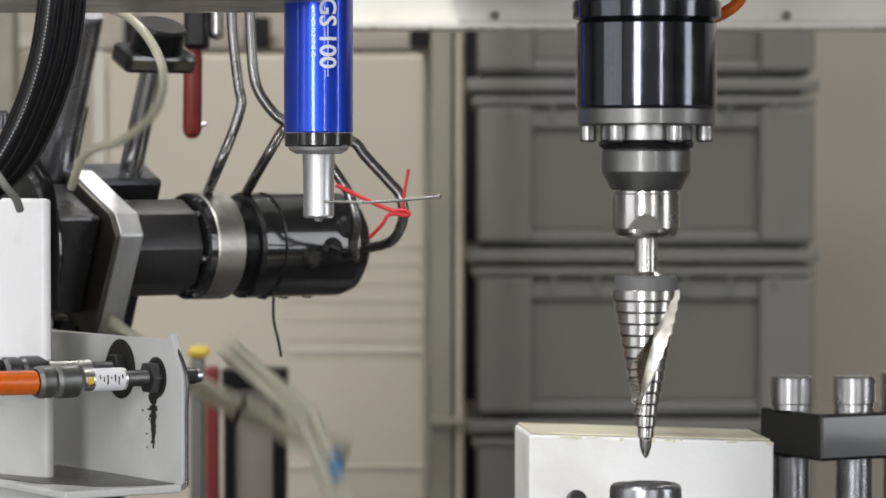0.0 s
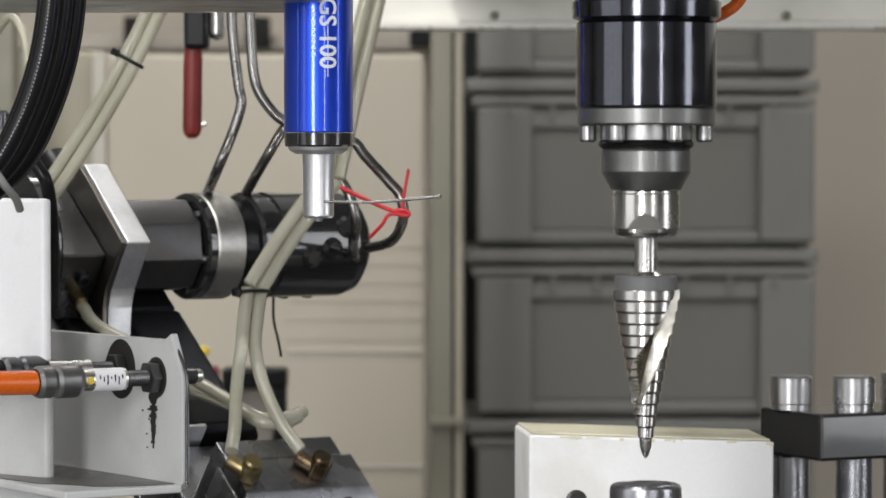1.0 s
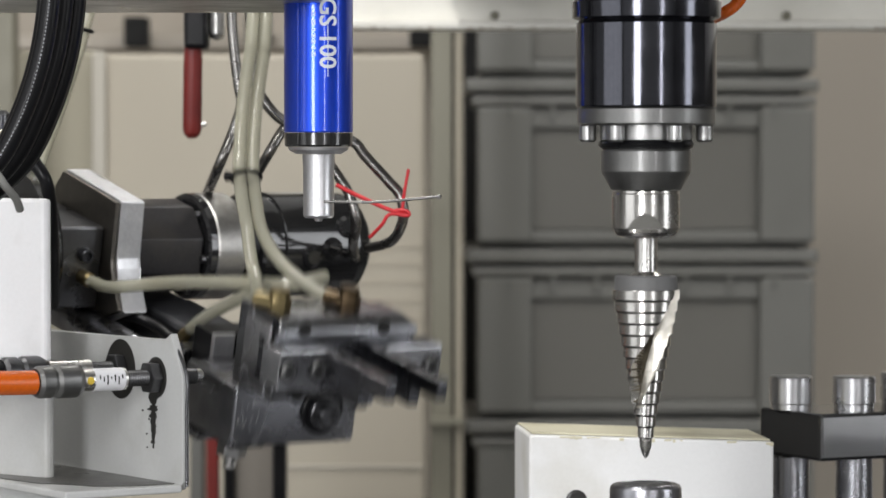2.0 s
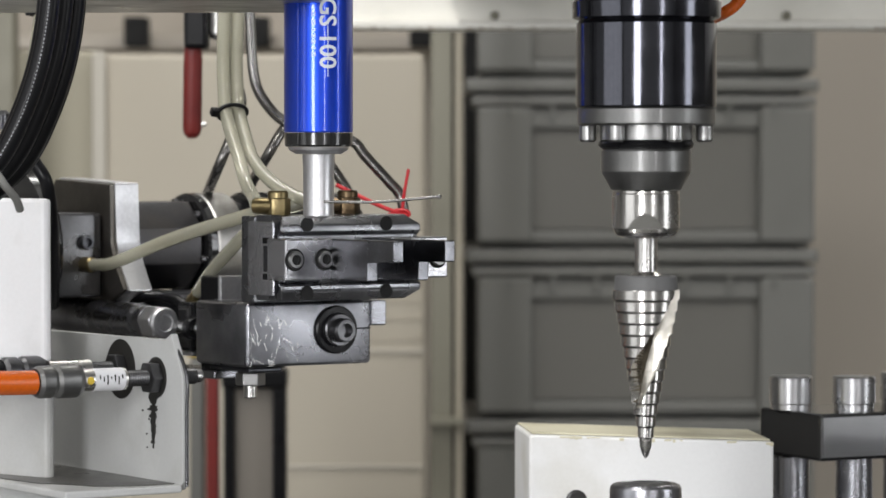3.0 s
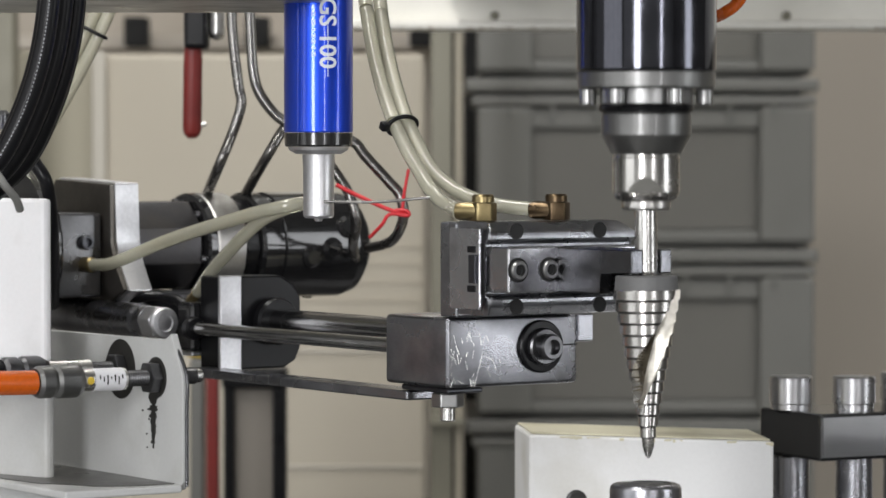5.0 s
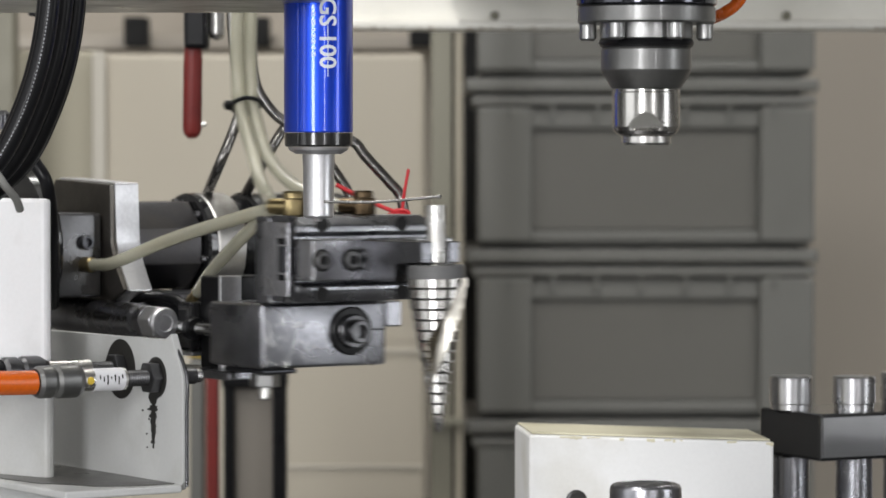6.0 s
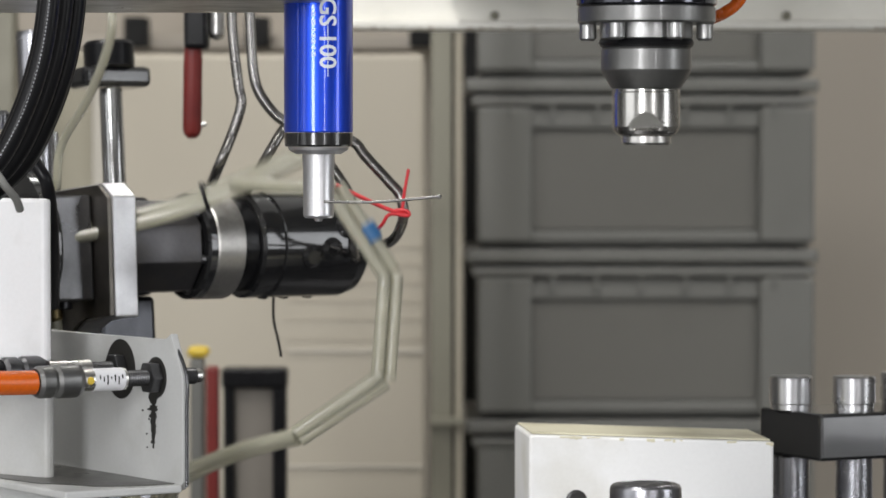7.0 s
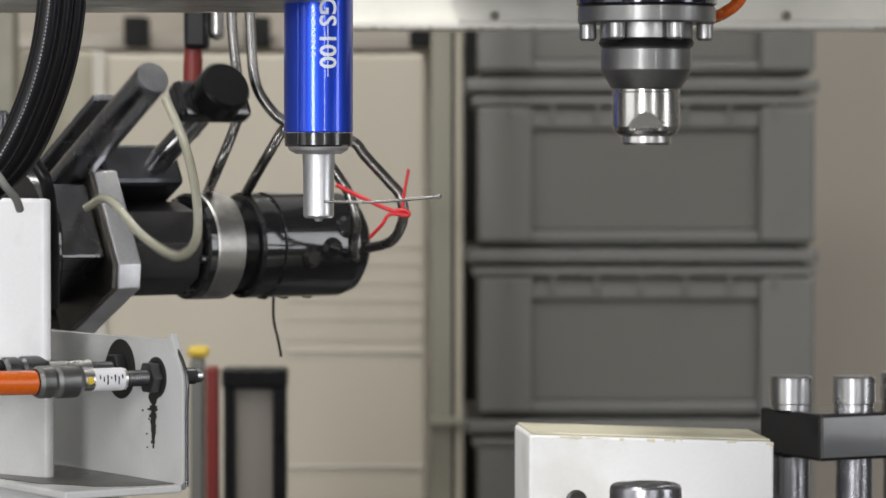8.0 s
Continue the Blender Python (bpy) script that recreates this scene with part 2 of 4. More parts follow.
def part(name, bm, mat, parent=None, label="", smooth=15):
    ob = new(name, finish(name, bm, mat, smooth))
    if parent:
        ob.parent = parent
    if label:
        tagged(ob, label=label)
    return ob


def thing(name, m=None, label="", category="", group="", kind=""):
    ob = new(name)
    ob.empty_display_size = 0.02
    if m is not None:
        ob.matrix_basis = m
    return tagged(ob, label, category, group, kind)


def boxes(name, items, mat, parent=None, bevel=0.001, label=""):
    bm = bmesh.new()
    for lo, hi in items:
        add_box(bm, lo, hi, bevel)
    return part(name, bm, mat, parent, label)


def lathed(name, profile, mat, parent=None, m=None, seg=48, label=""):
    bm = bmesh.new()
    add_lathe(bm, profile, m, seg)
    return part(name, bm, mat, parent, label, 360 / seg + 3)


def tubed(name, points, r, mat, parent=None, label="", seg=12, smooth=True):
    bm = bmesh.new()
    add_tube(bm, points, r, seg, smooth=smooth)
    return part(name, bm, mat, parent, label, 40)


def along(p, q):
    """A pose at p whose z axis points to q."""
    p, q = Vector(p), Vector(q)
    return Matrix.Translation(p) @ (q - p).to_track_quat("Z", "Y").to_matrix().to_4x4()


def socket_screw(name, parent, m, r, mat=None):
    """A cap screw with its hexagon socket, head along z."""
    bm = bmesh.new()
    add_lathe(bm, [(r, 0), (r, r * 0.75), (r * 0.88, r * 0.95), (r * 0.6, r * 0.95), (r * 0.56, r * 0.4), (0, r * 0.35)], m, 18, cap=False)
    return part(name, bm, mat or DARK, parent, "", 28)


def hexagon(r):
    return [(r * math.cos(k * math.pi / 3), r * math.sin(k * math.pi / 3)) for k in range(6)]


MACHINE_TURN = -56.0  # degrees by which the changer and its bracket stand turned


# ---------------------------------------------------------------- the workshop
def room():
    boxes("floor", [((-3.2, -2.2, -0.1), (3.4, 4.9, 0.0))], FLOORM, bevel=0)["kind"] = "structure"
    # ceiling, west, east and south walls are unseen, added to shape light and reflections
    boxes("ceiling", [((-3.2, -2.2, 2.85), (3.4, 4.9, 2.95))], UNSEENGREY, bevel=0)["kind"] = "structure"
    boxes("wall_north", [((-3.2, 4.8, 0), (3.4, 4.9, 2.85))], WALLM, bevel=0)["kind"] = "structure"
    boxes("unseen_wall_west", [((-3.3, -2.2, 0), (-3.2, 4.9, 2.85))], UNSEENGREY, bevel=0)["kind"] = "structure"
    boxes("unseen_wall_east", [((3.4, -2.2, 0), (3.5, 4.9, 2.85))], UNSEENDARK, bevel=0)["kind"] = "structure"
    boxes("unseen_wall_south", [((-3.2, -2.3, 0), (3.4, -2.2, 2.85))], UNSEENPALE, bevel=0)["kind"] = "structure"


room()


def crate(m, w, h, d):
    """A stacking box: ribbed rim, stepped front panel, corner posts."""
    c = thing("crate", m, "grey ribbed plastic stacking crate in a stack", "crate", "stacked grey crates")
    t = 0.014
    boxes("front_wall", [((-w / 2 + 0.014, t, 0.013), (w / 2 - 0.008, 0.02, h - 0.05))], CRATE, c, 0.002)
    boxes("back_wall", [((-w / 2 + 0.016, d - 0.02, 0.013), (w / 2 - 0.008, d - 0.008, h - 0.036))], CRATE, c, 0.002)
    for x0, x1 in ((-w / 2 + 0.016, -w / 2 + 0.026), (w / 2 - 0.018, w / 2 - 0.008)):
        boxes("side_wall", [((x0, 0.0205, 0.013), (x1, d - 0.0205, h - 0.036))], CRATE, c, 0.002)
    boxes("bottom", [((-w / 2 + 0.016, 0.018, 0.0), (w / 2 - 0.008, d - 0.012, 0.012))], CRATE, c, 0.002)
    boxes("rim", [((-w / 2, -0.004, h - 0.018), (w / 2, d + 0.004, h - 0.003))], CRATE, c, 0.003)
    boxes("rim_flange", [((-w / 2 + 0.008, 0.0, h - 0.034), (w / 2 - 0.003, d, h - 0.022))], CRATE, c, 0.002)
    pw = 0.063
    for sx in (-1, 1):
        x0 = sx * (w / 2 - (0.014 if sx < 0 else 0.004))
        boxes("corner_post", [((min(x0, x0 - sx * pw), 0.0, 0.006), (max(x0, x0 - sx * pw), 0.016, h - 0.036))], CRATE, c, 0.003)
    boxes("front_band", [((-w / 2 + 0.067, 0.006, h - 0.06), (w / 2 - 0.067, 0.016, h - 0.037))], CRATE, c, 0.002)
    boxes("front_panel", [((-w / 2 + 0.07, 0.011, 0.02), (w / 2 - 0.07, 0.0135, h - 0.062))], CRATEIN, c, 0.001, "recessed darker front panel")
    boxes("foot_band", [((-w / 2 + 0.067, 0.006, 0.006), (w / 2 - 0.067, 0.016, 0.018))], CRATE, c, 0.002)
    k = 7
    for i in range(k):
        x = -w / 2 + 0.05 + (w - 0.1) * i / (k - 1)
        boxes("rib", [((x - 0.002, 0.0, h - 0.05), (x + 0.002, 0.008, h - 0.034))], CRATE, c, 0.0)
    return c


def crates():
    w, h, d = 0.406, 0.1965, 0.3
    base = 0.894718 - 6 * h
    first = crate(pose(0.2285, 3.9, base), w, h, d)
    for i in range(1, 10):
        copy_thing(first, pose(0.2285, 3.9, base + i * h))
    boxes("pallet_truck_deck", [((0.010404, 3.92, 0.02), (0.452584, 4.25, base - 0.001))], GUN)
    ob = bpy.data.objects["pallet_truck_deck"]
    tagged(ob, "dark metal base under the crate stack", "base")


crates()


def cabinet():
    c = thing("cabinet", pose(0, 0, 0), "beige sheet-metal cabinet with ribbed door", "cabinet")
    y = 3.6
    boxes("door", [((-0.362547, y, 0.05), (-0.019208, y + 0.4, 1.304828))], CABINET, c, 0.006)
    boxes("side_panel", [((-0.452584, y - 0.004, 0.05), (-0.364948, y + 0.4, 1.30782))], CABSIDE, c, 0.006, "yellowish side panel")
    boxes("edge_strip", [((-0.370951, y - 0.014, 0.05), (-0.356545, y - 0.005, 1.306623))], CABLIGHT, c, 0.002)
    boxes("plinth", [((-0.453784, y + 0.02, 0.0), (-0.019208, y + 0.4, 0.049))], DARK, c, 0.002)
    for z in (1.100402, 1.081185, 1.061961, 1.042732, 1.023497, 1.00185):
        boxes("groove_bead", [((-0.164467, y - 0.0012, z - 0.001), (-0.020408, y - 0.0002, z + 0.0006))], CABINET, c, 0.0)
    for z in (0.988618, 0.865789):
        boxes("ledge", [((-0.164467, y - 0.0025, z - 0.0018), (-0.019208, y - 0.0002, z + 0.0018))], CABLIGHT, c, 0.001)
    e = thing("edge_post", pose(0, 0, 0), "greenish grey post beside the cabinet", "post")
    boxes("profile", [((-0.461454, 3.4, 0), (-0.429141, 3.44, 2.2))], POST, e, 0.003)
    p = thing("upright_post", pose(0, 0, 0), "greenish grey aluminium profile post", "post")
    boxes("profile", [((-0.012839, 3.5, 0), (0.0093, 3.56, 2.2))], POST, p, 0.002)
    boxes("groove", [((0.0095, 3.51, 0), (0.0117, 3.55, 2.2))], MATTBLACK, p, 0)
    boxes("edge_strip", [((0.0119, 3.5, 0), (0.0203, 3.56, 2.2))], BROWNP, p, 0.0015, "light brown edge strip")
    boxes("clamp", [((-0.014006, 3.485, 0.918417), (0.022176, 3.499, 0.926614))], POST, p, 0.001)
    # added dark strip: stands in for the shade in the gap beside the crates
    r = thing("gap_shade_strip", pose(0, 0, 0), "added dark strip standing in for shade in the gap beside the crates", "rack")
    boxes("dark_strip", [((0.0262, 4.3, 0.0065), (0.0452, 4.34, 2.2))], MATTBLACK, r, 0.002)
    boxes("strip_foot", [((0.01, 4.27, 0.0), (0.062, 4.37, 0.006))], MATTBLACK, r, 0.001)
    q = thing("cable_duct", pose(0, 0, 0), "beige cable duct along the wall behind the cabinet", "duct")
    boxes("body", [((-3.2, 4.5, 1.336272), (0.034514, 4.8, 1.35572))], WALLM, q, 0.003)
    for x in (-0.40363, -0.244107, -0.028937):
        boxes("bracket", [((x - 0.015, 4.45, 1.3385), (x + 0.016, 4.499, 1.378))], MATTBLACK, q, 0.003)


cabinet()


def beam():
    b = thing("crossbeam", pose(0, 0, 0), "off-white painted steel crossbeam with chipped lower edge", "beam")
    bm = bmesh.new()
    add_box(bm, (-0.116, 2.6, 1.295157), (3.4, 2.68, 1.428904), 0.003)
    part("web", bm, BEAMP, b)
    boxes("lower_lip", [((-0.116, 2.588, 1.29386), (3.4, 2.599, 1.300341))], BEAMP, b, 0.002)
    random.seed(12)
    bm = bmesh.new()
    for i in range(42):
        x = random.uniform(-0.097106, 0.353744)
        w, hh = random.uniform(0.001, 0.006), random.uniform(0.0004, 0.0013)
        add_box(bm, (x, 2.5874, 1.29386 + 0.0002), (x + w, 2.5879, 1.29386 + hh), 0.0002)
    tagged(part("rust_chips", bm, RUST, b, "brown chips along the lower edge"), kind="stuff")
    for x in (0.039449, 0.262707):
        lathed("rivet", [(0.0035, 0), (0.0035, 0.002), (0, 0.003)], POST, b, pose(x, 2.6, 1.304661, 90, 0, 0), 12)


beam()


def back_cart():
    c = thing("trolley_frame", pose(0, 0, 0), "black steel trolley frame with a red upright", "trolley")
    d = 2.9
    boxes("red_upright", [((-0.203082, d, 0.0), (-0.192445, d + 0.02, 1.016151))], RED, c, 0.002, "red upright")
    boxes("frame_upright", [((-0.188093, d, 0.0), (-0.178906, d + 0.03, 1.013727))], RUBBER, c, 0.003)
    boxes("frame_upright", [((-0.146026, d, 0.0), (-0.134421, d + 0.03, 1.013727))], RUBBER, c, 0.003)
    boxes("frame_top", [((-0.189544, d - 0.002, 0.997729), (-0.133454, d + 0.032, 1.015181))], RUBBER, c, 0.003)
    boxes("panel", [((-0.178422, d + 0.012, 0.05), (-0.146509, d + 0.02, 0.997244))], PANELM, c, 0.001, "brownish infill panel")
    boxes("yellow_cap", [((-0.219522, d + 0.002, 1.023905), (-0.201148, d + 0.03, 1.033112))], YELLOW, c, 0.004, "yellow cap")
    boxes("cap_post", [((-0.217105, d + 0.004, 0.0), (-0.205017, d + 0.026, 1.023421))], CRATE, c, 0.003)


back_cart()


# ---------------------------------------------------------------- spindle, drill and what stands below
AXIS_X = 0.089786
AXIS_Y = 1.5


def spindle():
    s = thing("spindle", pose(AXIS_X, AXIS_Y, 1.162504), "polished black machine spindle with steel collet nut", "spindle")
    k = 0.00025
    zz = lambda py: (420 - py) * k
    r = lambda px: px * k
    lathed("housing", [(r(0), zz(38)), (r(118), zz(38)), (r(131), zz(33)), (r(132), zz(6)), (r(128), zz(4)), (r(128), zz(-4)), (r(133), zz(-6)), (r(133), zz(-500)), (0, zz(-500))], SPINDLE, s, seg=64)
    lathed("sleeve", [(0, zz(190)), (r(122), zz(190)), (r(124), zz(188)), (r(124), zz(44)), (r(121), zz(40)), (r(118), zz(37)), (0, zz(37))], SPINDLE, s, seg=64)
    lathed("flange_ring", [(0, zz(222)), (r(118), zz(222)), (r(122), zz(219)), (r(122), zz(194)), (r(119), zz(191)), (0, zz(191))], NOSE, s, seg=64)
    lathed("nose", [(0, zz(250)), (r(80), zz(250)), (r(82), zz(248)), (r(82), zz(222)), (0, zz(222))], SATIN, s, seg=64)
    for i in range(6):
        a = radians(-64 + 60 * i)
        lathed("bolt", [(0, -r(30)), (r(11), -r(30)), (r(15), -r(26)), (r(15), -r(2)), (r(17), 0), (0, 0)], SATIN, s,
               pose(r(103) * math.cos(a), r(103) * math.sin(a), zz(222)), 20)
    lathed("seal_ring", [(r(78), zz(264)), (r(83), zz(261)), (r(85), zz(256)), (r(83), zz(251)), (r(78), zz(249))], RUBBER, s, seg=64)
    lathed("nose_cone", [(0, zz(337)), (r(62), zz(336)), (r(64), zz(333)), (r(79), zz(306)), (r(80), zz(303)), (r(80), zz(268)), (r(77), zz(263)), (0, zz(263))], NOSE, s, seg=64)
    # collet nut with three slanting spanner flats
    bm = bmesh.new()
    prof = [(24, 412), (24, 419), (44, 421), (52, 417), (57, 411)] + [(60 if 342 < y < 406 else 59, y) for y in range(406, 337, -2)] + [(0, 336)]
    add_lathe(bm, [(r(a), zz(b)) for a, b in prof], None, 96)
    for v in bm.verts:
        for a in (-94, 26, 146):
            d = Vector((math.cos(radians(a)), math.sin(radians(a))))
            limit = r(50) + 0.34 * max(0, v.co.z - zz(408))
            out = v.co.x * d.x + v.co.y * d.y - limit
            if out > 0 and v.co.z > zz(410):
                v.co.x -= d.x * out
                v.co.y -= d.y * out
    part("collet_nut", bm, TOOL, s, "", 9)
    prof = [(21, 396), (43, 396), (44, 402), (44, 415), (41, 419), (25, 419), (21, 415), (21, 396)]
    ring = lathed("collet", [(r(a), zz(b)) for a, b in prof], STEEL, s, seg=56, label="bright steel collet")
    return s, ring


def step_drill():
    """Thirteen rising steps cut by two spiral flutes; the origin is on the axis at the shank's top."""
    d = thing("step_drill", pose(AXIS_X, AXIS_Y, 1.162504), "bright steel spiral-fluted step drill", "drill bit")
    k = 0.00025
    lathed("shank", [(0, 0.012), (20 * k, 0.012), (20 * k, -61 * k), (24 * k, -64 * k), (30 * k, -68 * k), (0, -68 * k)], STEEL, d, seg=40)
    lathed("collar", [(0, -67.5 * k), (52 * k, -67.5 * k), (55 * k, -70 * k), (56.5 * k, -91 * k), (56.5 * k, -93 * k), (0, -93 * k)], COLLAR, d, seg=56, label="matt grey conical collar")
    rows = []
    n, top, pitch = 13, -93.0, 20.4
    for i in range(n):
        r = 59.5 - (59.5 - 14.0) * i / (n - 1)
        z = top - i * pitch
        rows += [(r - 0.6, z), (r, z - 0.8), (r, z - pitch * 0.25), (r, z - pitch * 0.5), (r, z - pitch * 0.8), (r - 3.6, z - pitch + 0.3)]
    end = top - n * pitch
    rows += [(11.0, end), (10.5, end - 12), (8.0, end - 20), (5.0, end - 29), (1.2, end - 34)]
    seg = 144
    # the flute's two edges in degrees round the axis, by depth down the cone
    edges = [(0.0, -32, -3), (0.1, -44, -7), (0.25, -68, -20), (0.4, -102, -40), (0.5, -134, -53), (0.6, -158, -72), (0.7, -174, -97), (0.78, -186, -114), (0.9, -200, -142), (1.1, -215, -180), (2.0, -215, -180)]

    def flute(u):
        for (u0, l0, r0), (u1, l1, r1) in zip(edges, edges[1:]):
            if u <= u1:
                g = (max(u, 0) - u0) / (u1 - u0)
                return l0 + (l1 - l0) * g, r0 + (r1 - r0) * g

    bm = bmesh.new()
    rings = []
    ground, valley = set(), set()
    for r, z in rows:
        u = (top - z) / (13 * pitch)
        plain = min(r, 58.0 - 46.5 * min(1, u))
        left, right = flute(u)
        wide = right - left
        ring = []
        for q in range(seg):
            a = right + 360 * q / seg
            back = (-360 * q / seg) % 180
            f = r
            if 0 < back < wide:
                t = 1 - back / wide
                f += (min(f, plain * (0.34 + 0.64 * t ** 2)) - f) * max(0, min(1, (0.82 - u) / 0.14))
            ring.append(bm.verts.new((k * f * math.cos(radians(a)), k * f * math.sin(radians(a)), z * k)))
            # bright and dark halves of the flute: light and shade set by material
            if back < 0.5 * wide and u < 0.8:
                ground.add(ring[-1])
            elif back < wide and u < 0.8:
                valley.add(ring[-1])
        rings.append(ring)
    for a, b in zip(rings, rings[1:]):
        for q in range(seg):
            bm.faces.new((a[q], a[(q + 1) % seg], b[(q + 1) % seg], b[q]))
    bm.faces.new(rings[0])
    bm.faces.new(rings[-1])
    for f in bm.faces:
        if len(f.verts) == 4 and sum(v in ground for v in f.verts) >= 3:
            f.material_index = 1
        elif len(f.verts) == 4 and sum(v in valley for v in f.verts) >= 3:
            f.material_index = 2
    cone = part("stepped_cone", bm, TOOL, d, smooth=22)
    cone.data.materials.append(FLUTE_LIT)
    cone.data.materials.append(RESIDUE_SHADE)
    return d


def headstock():
    h = thing("headstock", pose(AXIS_X, AXIS_Y, 0), "cream cast headstock above the spindle", "machine head")
    z = 1.322117
    for lo, hi in (((-0.09, -0.1, z), (-0.036, 1.1, z + 0.5)), ((0.036, -0.1, z), (0.09, 1.1, z + 0.5))):
        boxes("cheek", [(lo, hi)], CREAM, h, 0.006)
    boxes("front_cover", [((-0.0355, -0.1, z), (0.0355, -0.04, z + 0.5))], CREAM, h, 0.004)
    boxes("back_web", [((-0.0355, 0.045, z), (0.0355, 1.1, z + 0.5))], CREAM, h, 0.004)
    boxes("top_cover", [((-0.09, -0.1, z + 0.501), (0.09, 1.1, z + 0.52))], CREAM, h, 0.004)
    o = thing("orange_lead", pose(0, 0, 0), "orange cable curving beside the spindle", "cable")
    tubed("cable", [(0.145531, 1.56, 1.301131), (0.140656, 1.56, 1.280416), (0.135494, 1.56, 1.269017), (0.128757, 1.56, 1.263834), (0.12568, 1.58, 1.262552)], 0.0028, ORANGE, o)


headstock()
SPINDLE_OB, COLLET = spindle()
DRILL_OB = step_drill()


def base_things():
    # rests far below the view: a machine table at worktop height
    t = thing("machine_table", pose(0, 0, 0), "grey machine table with a chamfered edge", "table")
    top = 0.93
    boxes("top", [((-0.55, 1.35, top - 0.05), (0.5, 2.35, top))], GUN, t, 0.004)
    boxes("pedestal", [((-0.45, 1.45, 0.0), (0.4, 2.25, top - 0.051))], CREAM, t, 0.006)
    c = thing("drill_bush", pose(AXIS_X, AXIS_Y, 0), "steel bush post under the drill with a rounded rim", "bush")
    k = 0.00025
    z1 = 1.053211
    lathed("post", [(0, top), (64 * k, top), (64 * k, z1 - 13 * k), (63 * k, z1 - 6 * k), (60 * k, z1 - 1.5 * k), (55 * k, z1 + 0.5 * k), (50 * k, z1 + 0.5 * k), (47 * k, z1 - 1 * k), (0, z1 - 1 * k)], GROUND, c, seg=64)
    w = thing("white_block", pose(0.109811, 1.78, 0, 0, 0, 5.2), "worn white painted block with a yellowed top", "block")
    hw = 0.06497
    z2 = 1.0497
    bm = bmesh.new()
    add_box(bm, (-hw, 0, top), (hw, 0.068, z2), 0.0015)
    for v in bm.verts:
        if v.co.z > z2 - 0.01:
            v.co.z += -0.0024 * v.co.x / hw
    part("body", bm, BLOCKW, w)
    bm = bmesh.new()
    add_box(bm, (-hw + 0.0015, 0.002, z2 + 0.0003), (hw - 0.0015, 0.0665, z2 + 0.0012), 0.0004)
    for v in bm.verts:
        v.co.z += -0.0024 * v.co.x / hw
    part("worn_top", bm, BLOCKTOP, w, "yellowed worn top face")
    random.seed(21)
    bm = bmesh.new()
    for i in range(15):
        x = -hw + 2 * hw * random.random()
        ln, dp = random.uniform(0.001, 0.009), random.uniform(0.0006, 0.0022)
        tilt = -0.0024 * x / hw
        add_box(bm, (max(-hw + 0.002, x), -0.0003, z2 - dp + tilt), (min(hw - 0.002, x + ln), 0.0015, z2 - 0.0004 + tilt), 0.0002)
    tagged(part("edge_wear", bm, BLOCKTOP, w, "yellowed chips along the upper edge"), kind="stuff")
    lathed("hole_plug", [(0.0055, 0), (0.0055, 0.001), (0.004, 0.0015), (0, 0.0012)], GREASE, w, pose(-0.04, -0.0001, 1.017463, 90, 0, 0), 20)
    # pillar guide
    g = thing("pillar_guide", pose(0.205857, 1.84, 0, 0, 0, -62), "black clamp plate on steel pillars with bright caps", "guide")
    z3, z4 = 1.057508, 1.031645
    boxes("clamp_plate", [((-0.062, 0.0, z4), (-0.001, 0.16, z3))], BLACKPAINT, g, 0.002)
    inv = g.matrix_basis.inverted()
    for foot in ((0.193092, 1.88, 0), (0.228199, 1.88, 0), (0.258592, 1.91, 0)):
        x, y, _ = inv @ Vector(foot)
        lathed("pillar", [(0, top), (0.0102, top), (0.0102, z4 - 0.0005), (0, z4 - 0.0005)], GROUND, g, pose(x, y, 0), 32)
        lathed("cap", [(0, z3), (0.0111, z3), (0.0111, z3 + 0.003), (0.0119, z3 + 0.0035), (0.0119, z3 + 0.0175), (0.0112, z3 + 0.0185), (0, z3 + 0.0185)], CAPM, g, pose(x, y, 0), 40)


base_things()


# ---------------------------------------------------------------- probe, rail and hoses at the top
def top_rail():
    r = thing("top_rail", pose(0, 0, 0), "thin bright steel plate carrying the probe", "rail")
    boxes("plate", [((-0.265788, 1.56, 1.2698), (-0.056556, 1.70, 1.2733))], SATIN, r, 0.0006)
    boxes("upper_plate", [((-0.265788, 1.56, 1.2735), (-0.075764, 1.70, 1.2846))], SATIN, r, 0.001)


